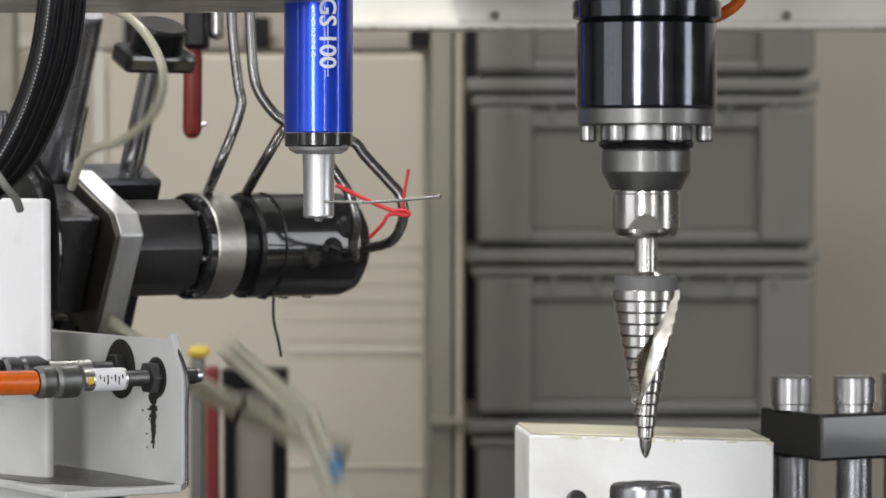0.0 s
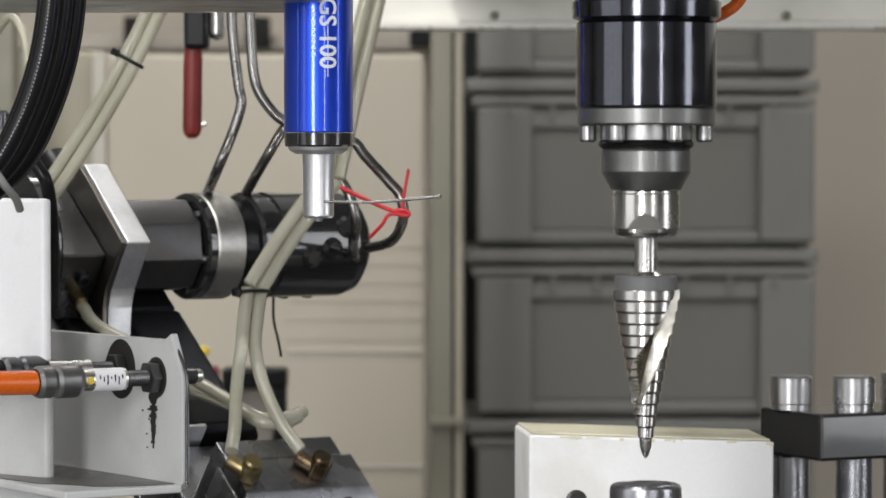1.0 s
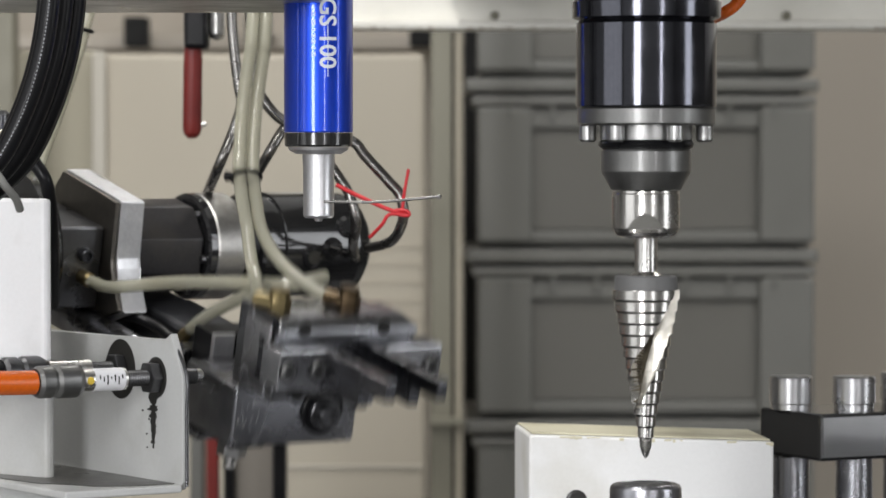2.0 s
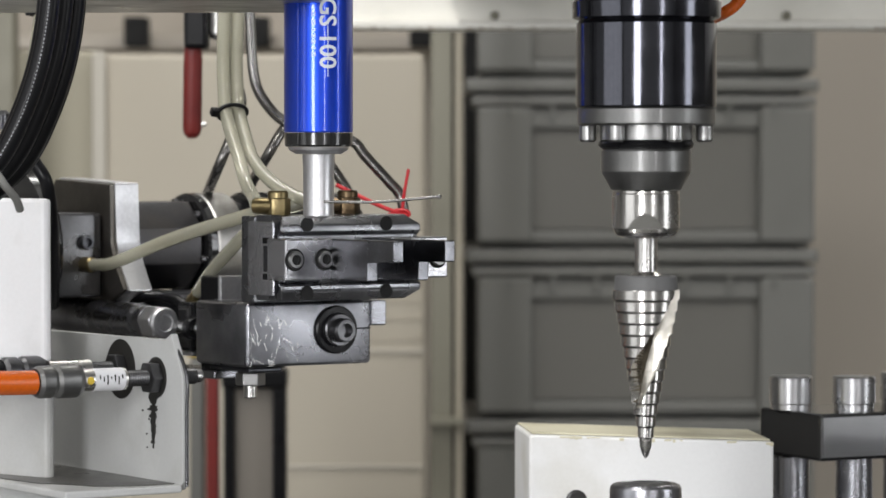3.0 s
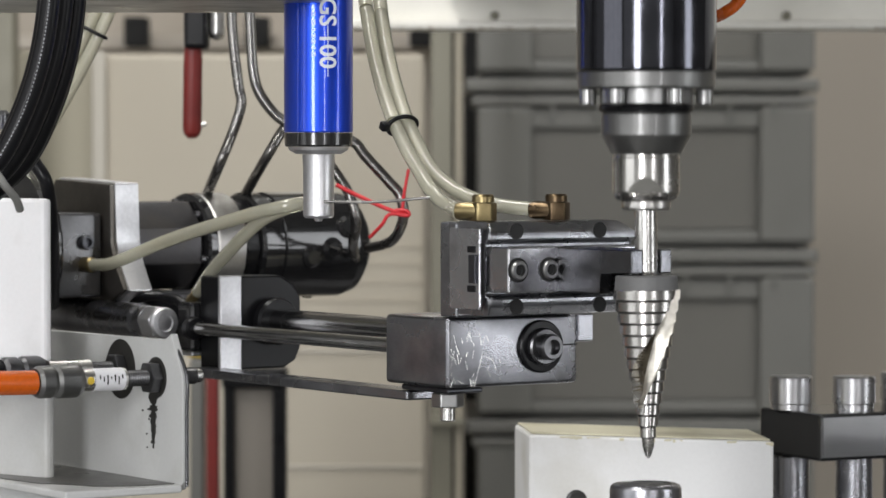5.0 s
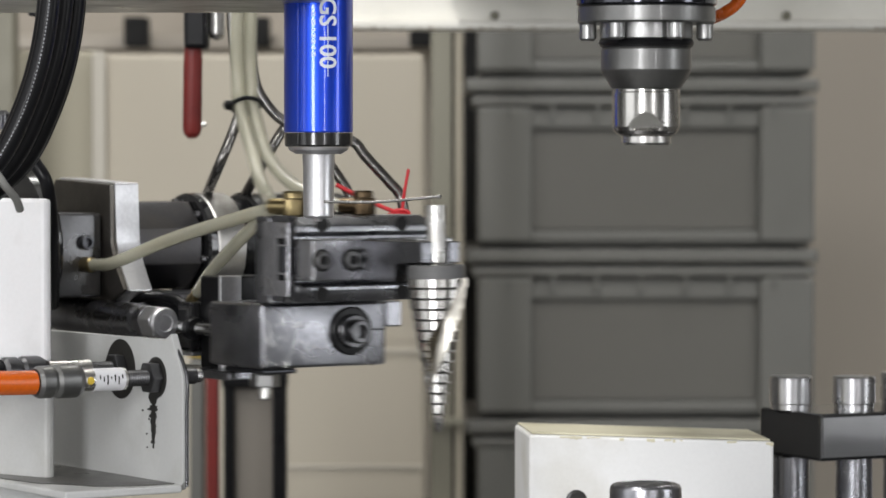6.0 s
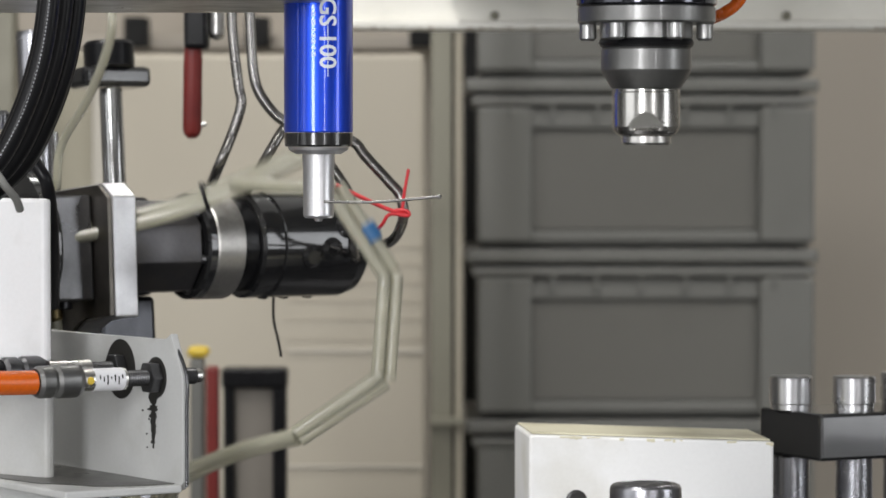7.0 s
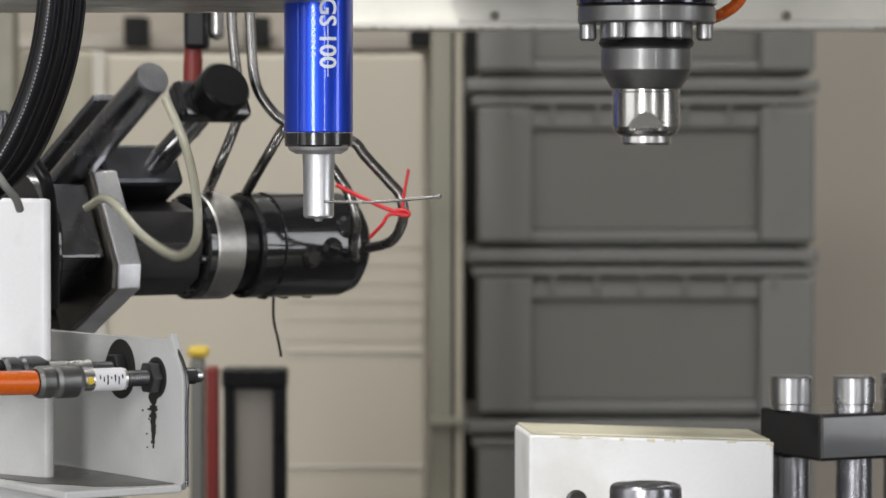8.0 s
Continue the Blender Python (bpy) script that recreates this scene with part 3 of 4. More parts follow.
def probe():
    k = 0.000267
    b = thing("blue_probe", pose(-0.05869, 1.6, 1.202664), "blue anodised touch probe with a thin stylus", "probe")
    lathed("barrel", [(0, 25 * k), (60.5 * k, 25 * k), (61 * k, 27 * k), (61 * k, 400 * k), (0, 400 * k)], BLUE, b, seg=72)
    lathed("end_band", [(0, 0), (57 * k, 0), (60 * k, 3 * k), (60.3 * k, 24 * k), (0, 24.5 * k)], BLACKPAINT, b, seg=72, label="glossy black end band")
    lathed("collar", [(0, -13 * k), (40 * k, -13 * k), (52 * k, -6 * k), (54 * k, -0.5 * k), (0, -0.5 * k)], ALU, b, seg=56)
    lathed("nose_tube", [(0, -132 * k), (6 * k, -132 * k), (8 * k, -127 * k), (24 * k, -126 * k), (27 * k, -122 * k), (27.5 * k, -40 * k), (29 * k, -13.5 * k), (0, -13.5 * k)], ALU, b, seg=56)
    tubed("stylus", [(10 * k, -25 * k, -97 * k), (110 * k, -20 * k, -97 * k), (212 * k, -15 * k, -88 * k)], 2.6 * k, STEEL, b)
    lathed("stylus_tip", [(0, -5 * k), (4 * k, -3 * k), (5 * k, 0), (4 * k, 3 * k), (0, 5 * k)], STEEL, b, pose(213 * k, -15 * k, -88 * k), 14)

    def wrapped(text, size, x, y, name):
        data = bpy.data.curves.new(name, "FONT")
        data.body, data.size, data.resolution_u, data.space_character, data.offset = text, size, 3, 0.97, 0.00022
        tmp = new(name, data)
        dg = bpy.context.evaluated_depsgraph_get()
        me = bpy.data.meshes.new_from_object(tmp.evaluated_get(dg))
        bpy.data.objects.remove(tmp)
        bm = bmesh.new()
        bm.from_mesh(me)
        bmesh.ops.triangulate(bm, faces=bm.faces)
        for i in range(1, 12):
            bmesh.ops.bisect_plane(bm, geom=list(bm.verts) + list(bm.edges) + list(bm.faces), plane_co=(0, size * 0.07 * i, 0), plane_no=(0, 1, 0))
        bmesh.ops.solidify(bm, geom=list(bm.faces), thickness=0.0001)
        rad = 61.2 * k
        for v in bm.verts:
            a = (x + v.co.y) / rad
            depth = rad + 0.0001 + v.co.z
            v.co = Vector((depth * math.sin(a), -depth * math.cos(a), y - v.co.x))
        part(name, bm, PRINT, b, smooth=60)

    wrapped("GS 100", 43 * k, 5 * k, 261 * k, "model_marking")
    bm = bmesh.new()
    add_box(bm, (math.sin(0.31) * 61.2 * k - 0.6 * k, -math.cos(0.31) * 61.2 * k - 0.0002, 122 * k), (math.sin(0.31) * 61.2 * k + 0.6 * k, -math.cos(0.31) * 61.2 * k + 0.0002, 212 * k), 0)
    part("marking_line", bm, PRINT, b)
    bm = bmesh.new()
    for i, (z0, z1) in enumerate(((236, 228), (222, 212), (206, 202), (198, 190), (187, 180), (174, 170), (166, 158))):
        for a in (-9, -4):
            ang = a * k / (61 * k)
            add_box(bm, (math.sin(ang) * 61.2 * k - 1.2 * k, -math.cos(ang) * 61.2 * k - 0.0001, z1 * k), (math.sin(ang) * 61.2 * k + 1.2 * k, -math.cos(ang) * 61.2 * k + 0.0002, z0 * k), 0)
    part("small_print", bm, PRINT, b)


def black_hoses():
    h = thing("black_hose_bundle", pose(0, 0, 0), "bundle of black rubber hoses held by a grey tie", "hose bundle")
    for i, (o, d) in enumerate(((-36, 1.52), (-21, 1.5), (-6, 1.52), (6, 1.54), (-14, 1.53), (0, 1.56))):
        a = Vector((o / 6000 * 1.5, d - 1.5, 0))
        pts = [Vector(p) + a for p in ((-0.167669, 1.5, 1.282304), (-0.168731, 1.5, 1.262375), (-0.172799, 1.5, 1.239937), (-0.180367, 1.5, 1.21748), (-0.191436, 1.5, 1.196253), (-0.211004, 1.5, 1.177509), (-0.226048, 1.5, 1.167506))]
        tubed("hose", pts, 0.0044, RUBBER, h)
    line = catmull([(-0.172004, 1.49, 1.281755), (-0.173061, 1.49, 1.261959), (-0.177104, 1.49, 1.239671), (-0.184376, 1.49, 1.217363), (-0.195621, 1.49, 1.196278)], 26)
    bm = bmesh.new()
    for a, b in zip(line[::2], line[1::2]):
        add_tube(bm, [a, b], 0.00022, 6, smooth=False)
    part("printed_line", bm, LABELG, h, "dotted white printed line")
    tubed("cable_tie", [(-0.193505, 1.47, 1.191186), (-0.189607, 1.47, 1.185308), (-0.185847, 1.475, 1.17985), (-0.184521, 1.48, 1.174848)], 0.0018, CRATE, h, "grey cable tie")
    tubed("side_cable", [(-0.20989, 1.74, 1.195653), (-0.202975, 1.74, 1.182609), (-0.202755, 1.76, 1.156004), (-0.207181, 1.8, 1.118962)], 0.0035, RUBBER, h)


def back_pipes():
    g = thing("pipe_run", pose(0, 0, 0), "bent dark steel pipes running down to the motor", "pipes")
    d = 1.88
    R = 0.0029
    tubed("pipe", [(-0.117593, 1.88, 1.296912), (-0.116397, 1.88, 1.265681), (-0.113316, 1.88, 1.237548), (-0.11177, 1.88, 1.226601), (-0.116493, 1.88, 1.210956), (-0.124987, 1.88, 1.190606), (-0.135096, 1.93, 1.174278)], R, PIPE, g)
    tubed("pipe", [(-0.10644, 1.86, 1.295881), (-0.105252, 1.86, 1.264982), (-0.103739, 1.86, 1.243336), (-0.099732, 1.86, 1.23096), (-0.0886, 1.86, 1.21796), (-0.069402, 1.86, 1.209291), (-0.050195, 1.86, 1.206194), (-0.043074, 1.86, 1.198451), (-0.035951, 1.86, 1.190706), (-0.029136, 1.86, 1.183269), (-0.023559, 1.86, 1.176451), (-0.021703, 1.86, 1.164359), (-0.027747, 1.87, 1.151695), (-0.041817, 1.9, 1.146167)], R, PIPE, g)
    tubed("pipe", [(-0.08354, 1.9, 1.22056), (-0.089881, 1.9, 1.212021), (-0.100033, 1.9, 1.195254), (-0.114458, 1.94, 1.173498)], R, PIPE, g)
    tubed("pipe", [(-0.075642, 1.9, 1.209491), (-0.061417, 1.9, 1.190506), (-0.052564, 1.9, 1.176261), (-0.048775, 1.9, 1.162009), (-0.050633, 1.91, 1.149069), (-0.050465, 1.94, 1.139208)], R, PIPE, g)
    v = thing("valve_handle", pose(0, 0, 0), "red plastic lever of a black valve", "valve")
    lathed("lever", [(0, 0), (0.003, 0.0006), (0.0052, 0.003), (0.006, 0.0065), (0.006, 0.05), (0.0055, 0.0575), (0, 0.0575)], RED, v, along((-0.159017, 2.15, 1.208592), (-0.158185, 2.15, 1.263678)), 24, "dark red lever")
    boxes("valve_body", [((-0.163466, 2.14, 1.265107), (-0.14841, 2.165, 1.30726))], RUBBER, v, 0.003)
    boxes("valve_cap", [((-0.148052, 2.145, 1.270826), (-0.138731, 2.165, 1.292976))], STEEL, v, 0.004)
    tubed("riser", [(-0.155938, 2.152, 1.306546), (-0.155938, 2.152, 2.4), (-0.155938, 2.152, 2.85)], 0.006, PIPE, v)
    lathed("pin", [(0, 0), (0.0015, 0), (0.0015, 0.004), (0, 0.004)], STEEL, v, along((-0.153986, 2.15, 1.217182), (-0.150403, 2.15, 1.217898)), 10)
    w = thing("red_wire_tie", pose(0, 0, 0), "red wire twisted round the pipes", "wire")
    tubed("wire", [(-0.058272, 1.86, 1.18203), (-0.047609, 1.855, 1.176823), (-0.028986, 1.85, 1.16856), (-0.019119, 1.85, 1.16671)], 0.0012, REDWIRE, w)
    tubed("wire", [(-0.025902, 1.85, 1.16856), (-0.019714, 1.848, 1.167978), (-0.019098, 1.848, 1.165514), (-0.028987, 1.85, 1.166093), (-0.033307, 1.85, 1.160541), (-0.040002, 1.86, 1.153505)], 0.001, REDWIRE, w)
    tubed("wire", [(-0.022202, 1.85, 1.16856), (-0.020965, 1.85, 1.178427), (-0.018803, 1.85, 1.190756)], 0.0009, REDWIRE, w)
    e = thing("loose_wire", pose(0, 0, 0), "thin dark wire hanging under the motor", "wire")
    tubed("strand", [(-0.097906, 1.97, 1.12775), (-0.098596, 1.97, 1.104729), (-0.095985, 1.97, 1.091568), (-0.094027, 1.97, 1.081035)], 0.0008, RUBBER, e)


top_rail()
probe()
black_hoses()
back_pipes()


# ---------------------------------------------------------------- left side: machine block, bracket, sensors
def machine_left():
    b = thing("machine_block", pose(-0.202469, 1.72, 0, 0, 0, -38), "white enamelled machine block", "machine")
    boxes("upper_block", [((-0.3, 0.0, 1.093258), (0.0, 0.006, 1.176503))], WHITE, b, 0.002)
    boxes("lower_block", [((-0.3, 0.008, 0.93), (-0.006, 0.014, 1.092971))], CREAM, b, 0.002)
    lathed("bolt_stub", [(0, 0), (0.006, 0), (0.006, 0.008), (0.004, 0.01), (0, 0.01)], GUN, b, pose(-0.062, 0.03, 1.216036 - 0.004), 16)
    boxes("rear_column", [((-0.3, 0.0145, 0.93), (-0.11, 0.05, 1.175357))], DARK, b, 0.002)
    k = thing("bracket", pose(-0.127268, 1.70, 0, 0, 0, MACHINE_TURN), "grimy cream sheet-metal bracket with black grease runs", "bracket")
    zt, zb = 1.104725, 1.030222
    bm = bmesh.new()
    outline = [(-0.165, zb), (-0.004, zb), (0, zb + 0.004), (0, 1.087112), (-0.012, zt + 0.004), (-0.018, zt), (-0.165, zt)]
    add_prism(bm, outline, 0.004, pose(0, 0, 0, 90, 0, 0), 0.0006)
    part("plate", bm, CREAM, k)
    bm = bmesh.new()
    add_box(bm, (-0.165, -0.07, zb - 0.001), (0.0, -0.0042, zb + 0.003), 0.001)
    part("shelf", bm, CREAM, k)
    bm = bmesh.new()
    add_prism(bm, [(-0.150, -0.006), (-0.005, -0.006), (-0.006, -0.03), (-0.016, -0.046), (-0.03, -0.052), (-0.045, -0.062), (-0.09, -0.067), (-0.15, -0.072)], 0.0004, pose(0, 0, zb + 0.0031))
    part("oily_film", bm, OIL, k, "dark oily film")
    tubed("edge_trim", [(-0.019, -0.002, zt + 0.0005), (-0.012, -0.002, zt - 0.001), (0.0006, -0.002, 1.088248), (0.0006, -0.002, 1.066644), (0.0006, -0.002, zb + 0.002)], 0.0009, GUN, k, "dark worn plate edge")
    # grease runs below the nut
    random.seed(4)
    bm = bmesh.new()
    x0, z0 = -0.0295, 1.080859
    for i in range(26):
        t = i / 26
        w = 0.0036 * (1.25 - t) * random.uniform(0.35, 1.25)
        z = z0 - 0.031 * t
        add_box(bm, (x0 - w + random.uniform(-0.001, 0.001), -0.0046, z - 0.0016), (x0 + w, -0.0041, z), 0.0001)
    for i in range(9):
        x, z = x0 + random.uniform(-0.012, 0.004), z0 - random.uniform(0.004, 0.04)
        add_box(bm, (x - 0.0006, -0.0046, z - 0.0008), (x + 0.0005, -0.0041, z), 0.0001)
    part("grease_run", bm, GREASE, k)


def sensor(m, name_label, cable_mat, with_label, grease):
    """A threaded proximity switch along local y, through the bracket at the origin."""
    s = thing("proximity_sensor", m, name_label, "sensor", "bracket sensors")
    ry = pose(0, 0, 0, -90, 0, 0)
    R = 0.0042
    prof = [(0, -0.0225), (R, -0.0225)]
    z = -0.0225
    while z < 0.018:
        prof += [(R, z + 0.0003), (R - 0.0004, z + 0.0007)]
        z += 0.001
    prof += [(R, 0.018), (0, 0.018)]
    lathed("threaded_barrel", prof, GUN, s, ry, 24)
    lathed("smooth_barrel", [(0, -0.0475), (0.0052, -0.0475), (0.0056, -0.047), (0.0056, -0.023), (0.005, -0.0226), (0, -0.0226)], STEEL, s, ry, 28)
    if with_label:
        lathed("label_wrap", [(0.0054, -0.0415), (0.0058, -0.0415), (0.0058, -0.0245), (0.0054, -0.0245)], LABELW, s, ry, 28, "white printed label")
        bm = bmesh.new()
        for i in range(7):
            y = -0.0395 + 0.0021 * i
            add_box(bm, (0.0052, y, 0.0006 - 0.0014 * (i % 3)), (0.0059, y + 0.0006, 0.0026 - 0.0008 * (i % 2)), 0)
        part("label_print", bm, INK, s)
        lathed("indicator", [(0, 0.0053), (0.0021, 0.0053), (0.0017, 0.0062), (0, 0.0065)], YELLOW, s, pose(0, -0.0445, 0, 0, 90, 0), 14, "amber indicator lens")
    lathed("coupling", [(0, -0.073), (0.007, -0.073), (0.0082, -0.071), (0.0082, -0.065), (0.0074, -0.063), (0.0085, -0.061), (0.0085, -0.051), (0.0068, -0.048), (0, -0.0476)], NOSE if with_label else GUN, s, ry, 20)
    tubed("cable", [(0, -0.0735, 0), (0, -0.13, 0), (-0.004, -0.19, -0.01)], 0.0062, cable_mat, s)
    for y0, y1 in ((-0.0102, -0.0045), (0.0006, 0.006)):
        bm = bmesh.new()
        add_prism(bm, hexagon(0.0085), y1 - y0, ry @ pose(0, 0, y0), 0.0006)
        part("lock_nut", bm, GUN, s)
    lathed("washer", [(0.005, -0.0044), (grease, -0.0044), (grease, -0.0041), (0.005, -0.0041)], GREASE, s, ry, 28)
    lathed("tip", [(0, 0.0181), (0.0036, 0.0181), (0.0036, 0.021), (0.003, 0.022), (0, 0.022)], STEEL, s, ry, 20)
    return s


machine_left()
BR = pose(-0.127268, 1.70, 0, 0, 0, MACHINE_TURN)
sensor(BR @ pose(-0.0265, 0.0, 1.085784), "steel proximity sensor with orange cable and white label", ORANGE, True, 0.0105)
sensor(BR @ pose(-0.0640, 0.0, 1.088153), "steel proximity sensor with black cable", RUBBER, False, 0.0155)


# ---------------------------------------------------------------- tool changer on its slanting axis
HUB = pose(-0.157, 1.908, 1.146895, 0, 0, MACHINE_TURN)


def motor():
    m = thing("swing_motor", HUB, "oily black motor with a bright flange ring", "motor")
    ry = pose(0, 0, 0, -90, 0, 0)
    lathed("flange_disc", [(0, 0.0125), (0.0285, 0.0125), (0.030, 0.014), (0.030, 0.0182), (0, 0.0182)], BLACKPAINT, m, ry, 56)
    lathed("flange_ring", [(0, 0.0185), (0.0295, 0.0185), (0.0302, 0.0195), (0.0302, 0.036), (0.0292, 0.037), (0, 0.037)], RINGM, m, ry, 56)
    lathed("neck", [(0, 0.0372), (0.026, 0.0372), (0.026, 0.048), (0, 0.048)], RUBBER, m, ry, 48)
    lathed("body", [(0, 0.0482), (0.0285, 0.0482), (0.0302, 0.05), (0.0302, 0.0585), (0.0287, 0.0595), (0.0287, 0.0625), (0.0302, 0.0635), (0.0302, 0.112), (0.028, 0.119), (0.022, 0.124), (0, 0.125)], BLACKPAINT, m, ry, 56)
    for i in range(6):
        a = radians(60 * i + 15)
        lathed("flange_bolt", [(0, 0), (0.0022, 0), (0.0022, -0.003), (0, -0.003)], GUN, m, ry @ pose(0.0255 * math.cos(a), 0.0255 * math.sin(a), 0.0124), 12)
    for y, a in ((0.08, 0.3), (0.093, 0.1), (0.104, -0.5)):
        lathed("port", [(0, 0.026), (0.0075, 0.026), (0.0065, 0.031), (0.004, 0.0325), (0, 0.0325)], BLACKPAINT, m, pose(0, y, 0, 0, 90 + 40 * a, 0), 20)
    for y in (0.07, 0.084, 0.1):
        lathed("lower_lug", [(0, 0.027), (0.005, 0.027), (0.004, 0.0322), (0, 0.0326)], BLACKPAINT, m, pose(0, y, 0, 180, 20, 0), 16)


motor()


def tool_changer():
    c = thing("tool_changer", HUB, "oily steel swing arm with slide rods and gripper", "robot arm")
    ry = pose(0, 0, 0, -90, 0, 0)
    bm = bmesh.new()
    add_prism(bm, [(0.0275 * math.cos(k * math.pi / 4 + 0.393), 0.0265 * math.sin(k * math.pi / 4 + 0.393) - 0.001) for k in range(8)], 0.048, ry @ pose(0, 0, -0.0375), 0.0012)
    part("hub_body", bm, HUBM, c)
    lathed("hub_neck", [(0, 0.0107), (0.022, 0.0107), (0.022, 0.0122), (0, 0.0122)], GUN, c, ry, 40)
    bm = bmesh.new()
    add_prism(bm, [(0.056, -0.022), (0.0445, -0.006), (0.0415, -0.0005), (0.04, 0.0045), (0.04, 0.0365), (-0.026, 0.039), (-0.034, 0.028), (-0.034, -0.03), (-0.02, -0.04), (0.018, -0.04)], 0.0145, pose(0, -0.038, 0, 90, 0, 0), 0.001)
    part("side_plate", bm, ALU, c, "milled aluminium side plate")
    # added thin plate: makes the face darker than the rim, as its reflection does
    bm = bmesh.new()
    add_prism(bm, [(0.0545, -0.021), (0.0435, -0.0065), (0.0405, -0.001), (0.039, 0.0038), (0.039, 0.0355), (-0.025, 0.038), (-0.033, 0.0275), (-0.033, -0.0295), (-0.0195, -0.039), (0.0175, -0.039)], 0.0026, pose(0, -0.0527, 0, 90, 0, 0), 0.0004)
    part("face_tint_plate", bm, FACETINT, c, "oily thin plate carrying the side plate's dark brownish reflection as colour")
    boxes("valve_body", [((-0.028, -0.0855, -0.026), (0.030, -0.0556, 0.020))], GUN, c, 0.0015)
    lathed("bearing_disc", [(0, -0.086), (0.043, -0.086), (0.045, -0.088), (0.045, -0.096), (0, -0.096)], BLACKPAINT, c, ry, 56)
    socket_screw("cap_screw", c, pose(0.030, -0.066, 0.004, 0, 90, 0), 0.004)
    lathed("hose_elbow", [(0, 0), (0.0042, 0), (0.0042, 0.008), (0.003, 0.010), (0, 0.010)], BRASS, c, pose(0.030, -0.066, -0.008, 0, 90, 0), 16)
    # arm towards the slide
    boxes("arm_beam", [((0.0265, -0.03, -0.05), (0.113, 0.006, -0.023))], DARK, c, 0.003)
    boxes("rear_beam", [((-0.03, -0.044, -0.05), (0.026, 0.006, -0.0245))], DARK, c, 0.003)
    bm = bmesh.new()
    add_prism(bm, [(-0.042, -0.061), (-0.002, -0.061), (0.005, -0.057), (0.008, -0.050), (0.008, -0.024), (0.004, -0.017), (-0.004, -0.012), (-0.042, -0.012)], 0.020, pose(0.1135, 0, 0) @ Matrix(((0, 0, 1, 0), (1, 0, 0, 0), (0, 1, 0, 0), (0, 0, 0, 1))), 0.001)
    part("guide_plate", bm, RUBBER, c)
    boxes("guide_cheek", [((0.1338, -0.0432, -0.0615), (0.1368, -0.030, -0.0115))], ALU, c, 0.0008, "bright aluminium cheek")
    lathed("guide_bush", [(0.0067, 0.1355), (0.0125, 0.1357), (0.0125, 0.140), (0.0115, 0.142), (0.0067, 0.142)], RUBBER, c, pose(0, -0.010, -0.036, 0, 90, 0), 32)
    lathed("air_cylinder", [(0, -0.125), (0.009, -0.125), (0.0095, -0.123), (0.0095, 0.078), (0.0085, 0.082), (0.0085, 0.0885), (0, 0.0885)], GROUND, c, pose(0, -0.0576, -0.037, 0, 90, 0), 36)
    bm = bmesh.new()
    add_prism(bm, hexagon(0.0092), 0.013, pose(0.0885, -0.0576, -0.037, 0, 90, 0) @ pose(0, 0, 0, 0, 0, 20), 0.0008)
    part("cylinder_nut", bm, ALU, c, "bright hexagon nut")
    lathed("nut_ring", [(0.0042, 0.0), (0.0083, 0.0), (0.0083, 0.0014), (0.0074, 0.0026), (0.0048, 0.0026), (0.0042, 0.0016)], ALU, c, pose(0.1016, -0.0576, -0.037, 0, 90, 0), 32)
    lathed("nut_socket", [(0, 0.0), (0.0041, 0.0), (0.0041, 0.0012), (0.0024, 0.0012), (0.002, 0.0002), (0, 0.0002)], GUN, c, pose(0.1017, -0.0576, -0.037, 0, 90, 0), 20)
    boxes("fitting_block", [((0.098, -0.0475, -0.052), (0.1132, -0.0305, -0.026))], BLACKPAINT, c, 0.002)
    boxes("fitting_plate", [((0.1005, -0.0466, -0.0545), (0.113, -0.032, -0.0522))], ALU, c, 0.0006)
    lathed("gland", [(0.0038, 0.1133), (0.0062, 0.1133), (0.0062, 0.1175), (0.0054, 0.1185), (0.0038, 0.1185)], RUBBER, c, pose(0, -0.0468, -0.0396, 0, 90, 0), 20)
    lathed("brass_elbow", [(0, 0), (0.004, 0), (0.004, 0.006), (0.0032, 0.008), (0.0032, 0.014), (0, 0.014)], BRASS, c, along((0.082, -0.03, -0.03), (0.1, -0.03, -0.012)), 16)
    tubed("fitting_hose", [(0.1056, -0.0430, -0.0326), (0.0899, -0.0430, -0.0259), (0.0670, -0.0430, -0.0243), (0.0418, -0.0430, -0.0277), (0.0225, -0.0430, -0.0359)], 0.0028, RUBBER, c)
    # pair of clear hoses on the body
    tubed("air_hose", [(0.040, -0.066, -0.008), (0.060, -0.064, -0.006), (0.10, -0.052, 0.007), (0.15, -0.036, 0.02), (0.172, -0.029, 0.0245), (0.178, -0.018, 0.027), (0.174, -0.006, 0.0275)], 0.0035, HOSE, c)
    tubed("air_hose", [(0.090, -0.03, -0.022), (0.11, -0.031, -0.008), (0.15, -0.03, 0.015), (0.17, -0.025, 0.0235), (0.174, -0.012, 0.027), (0.17, -0.001, 0.0275)], 0.0035, HOSE, c)

    tubed("rear_hose", [(-0.138, -0.062, -0.016), (-0.144, -0.062, 0.016), (-0.141, -0.062, 0.044), (-0.130, -0.062, 0.063), (-0.108, -0.062, 0.061), (-0.081, -0.062, 0.035), (-0.057, -0.062, 0.000), (-0.033, -0.062, -0.008)], 0.0025, HOSE, c)

    # the slide with its rods; drawn back by default
    s = lathed("slide_rod", [(0, -0.093), (0.0064, -0.093), (0.0066, -0.092), (0.0066, 0.139), (0, 0.139)], CHROME, c, pose(0, -0.010, -0.036, 0, 90, 0), 32)
    X0 = 0.138
    lathed("piston_rod", [(0, -0.068), (0.0036, -0.068), (0.0036, X0 + 0.001), (0, X0 + 0.001)], CHROME, s, pose(0, -0.0468, -0.0396, 0, 90, 0), 24)
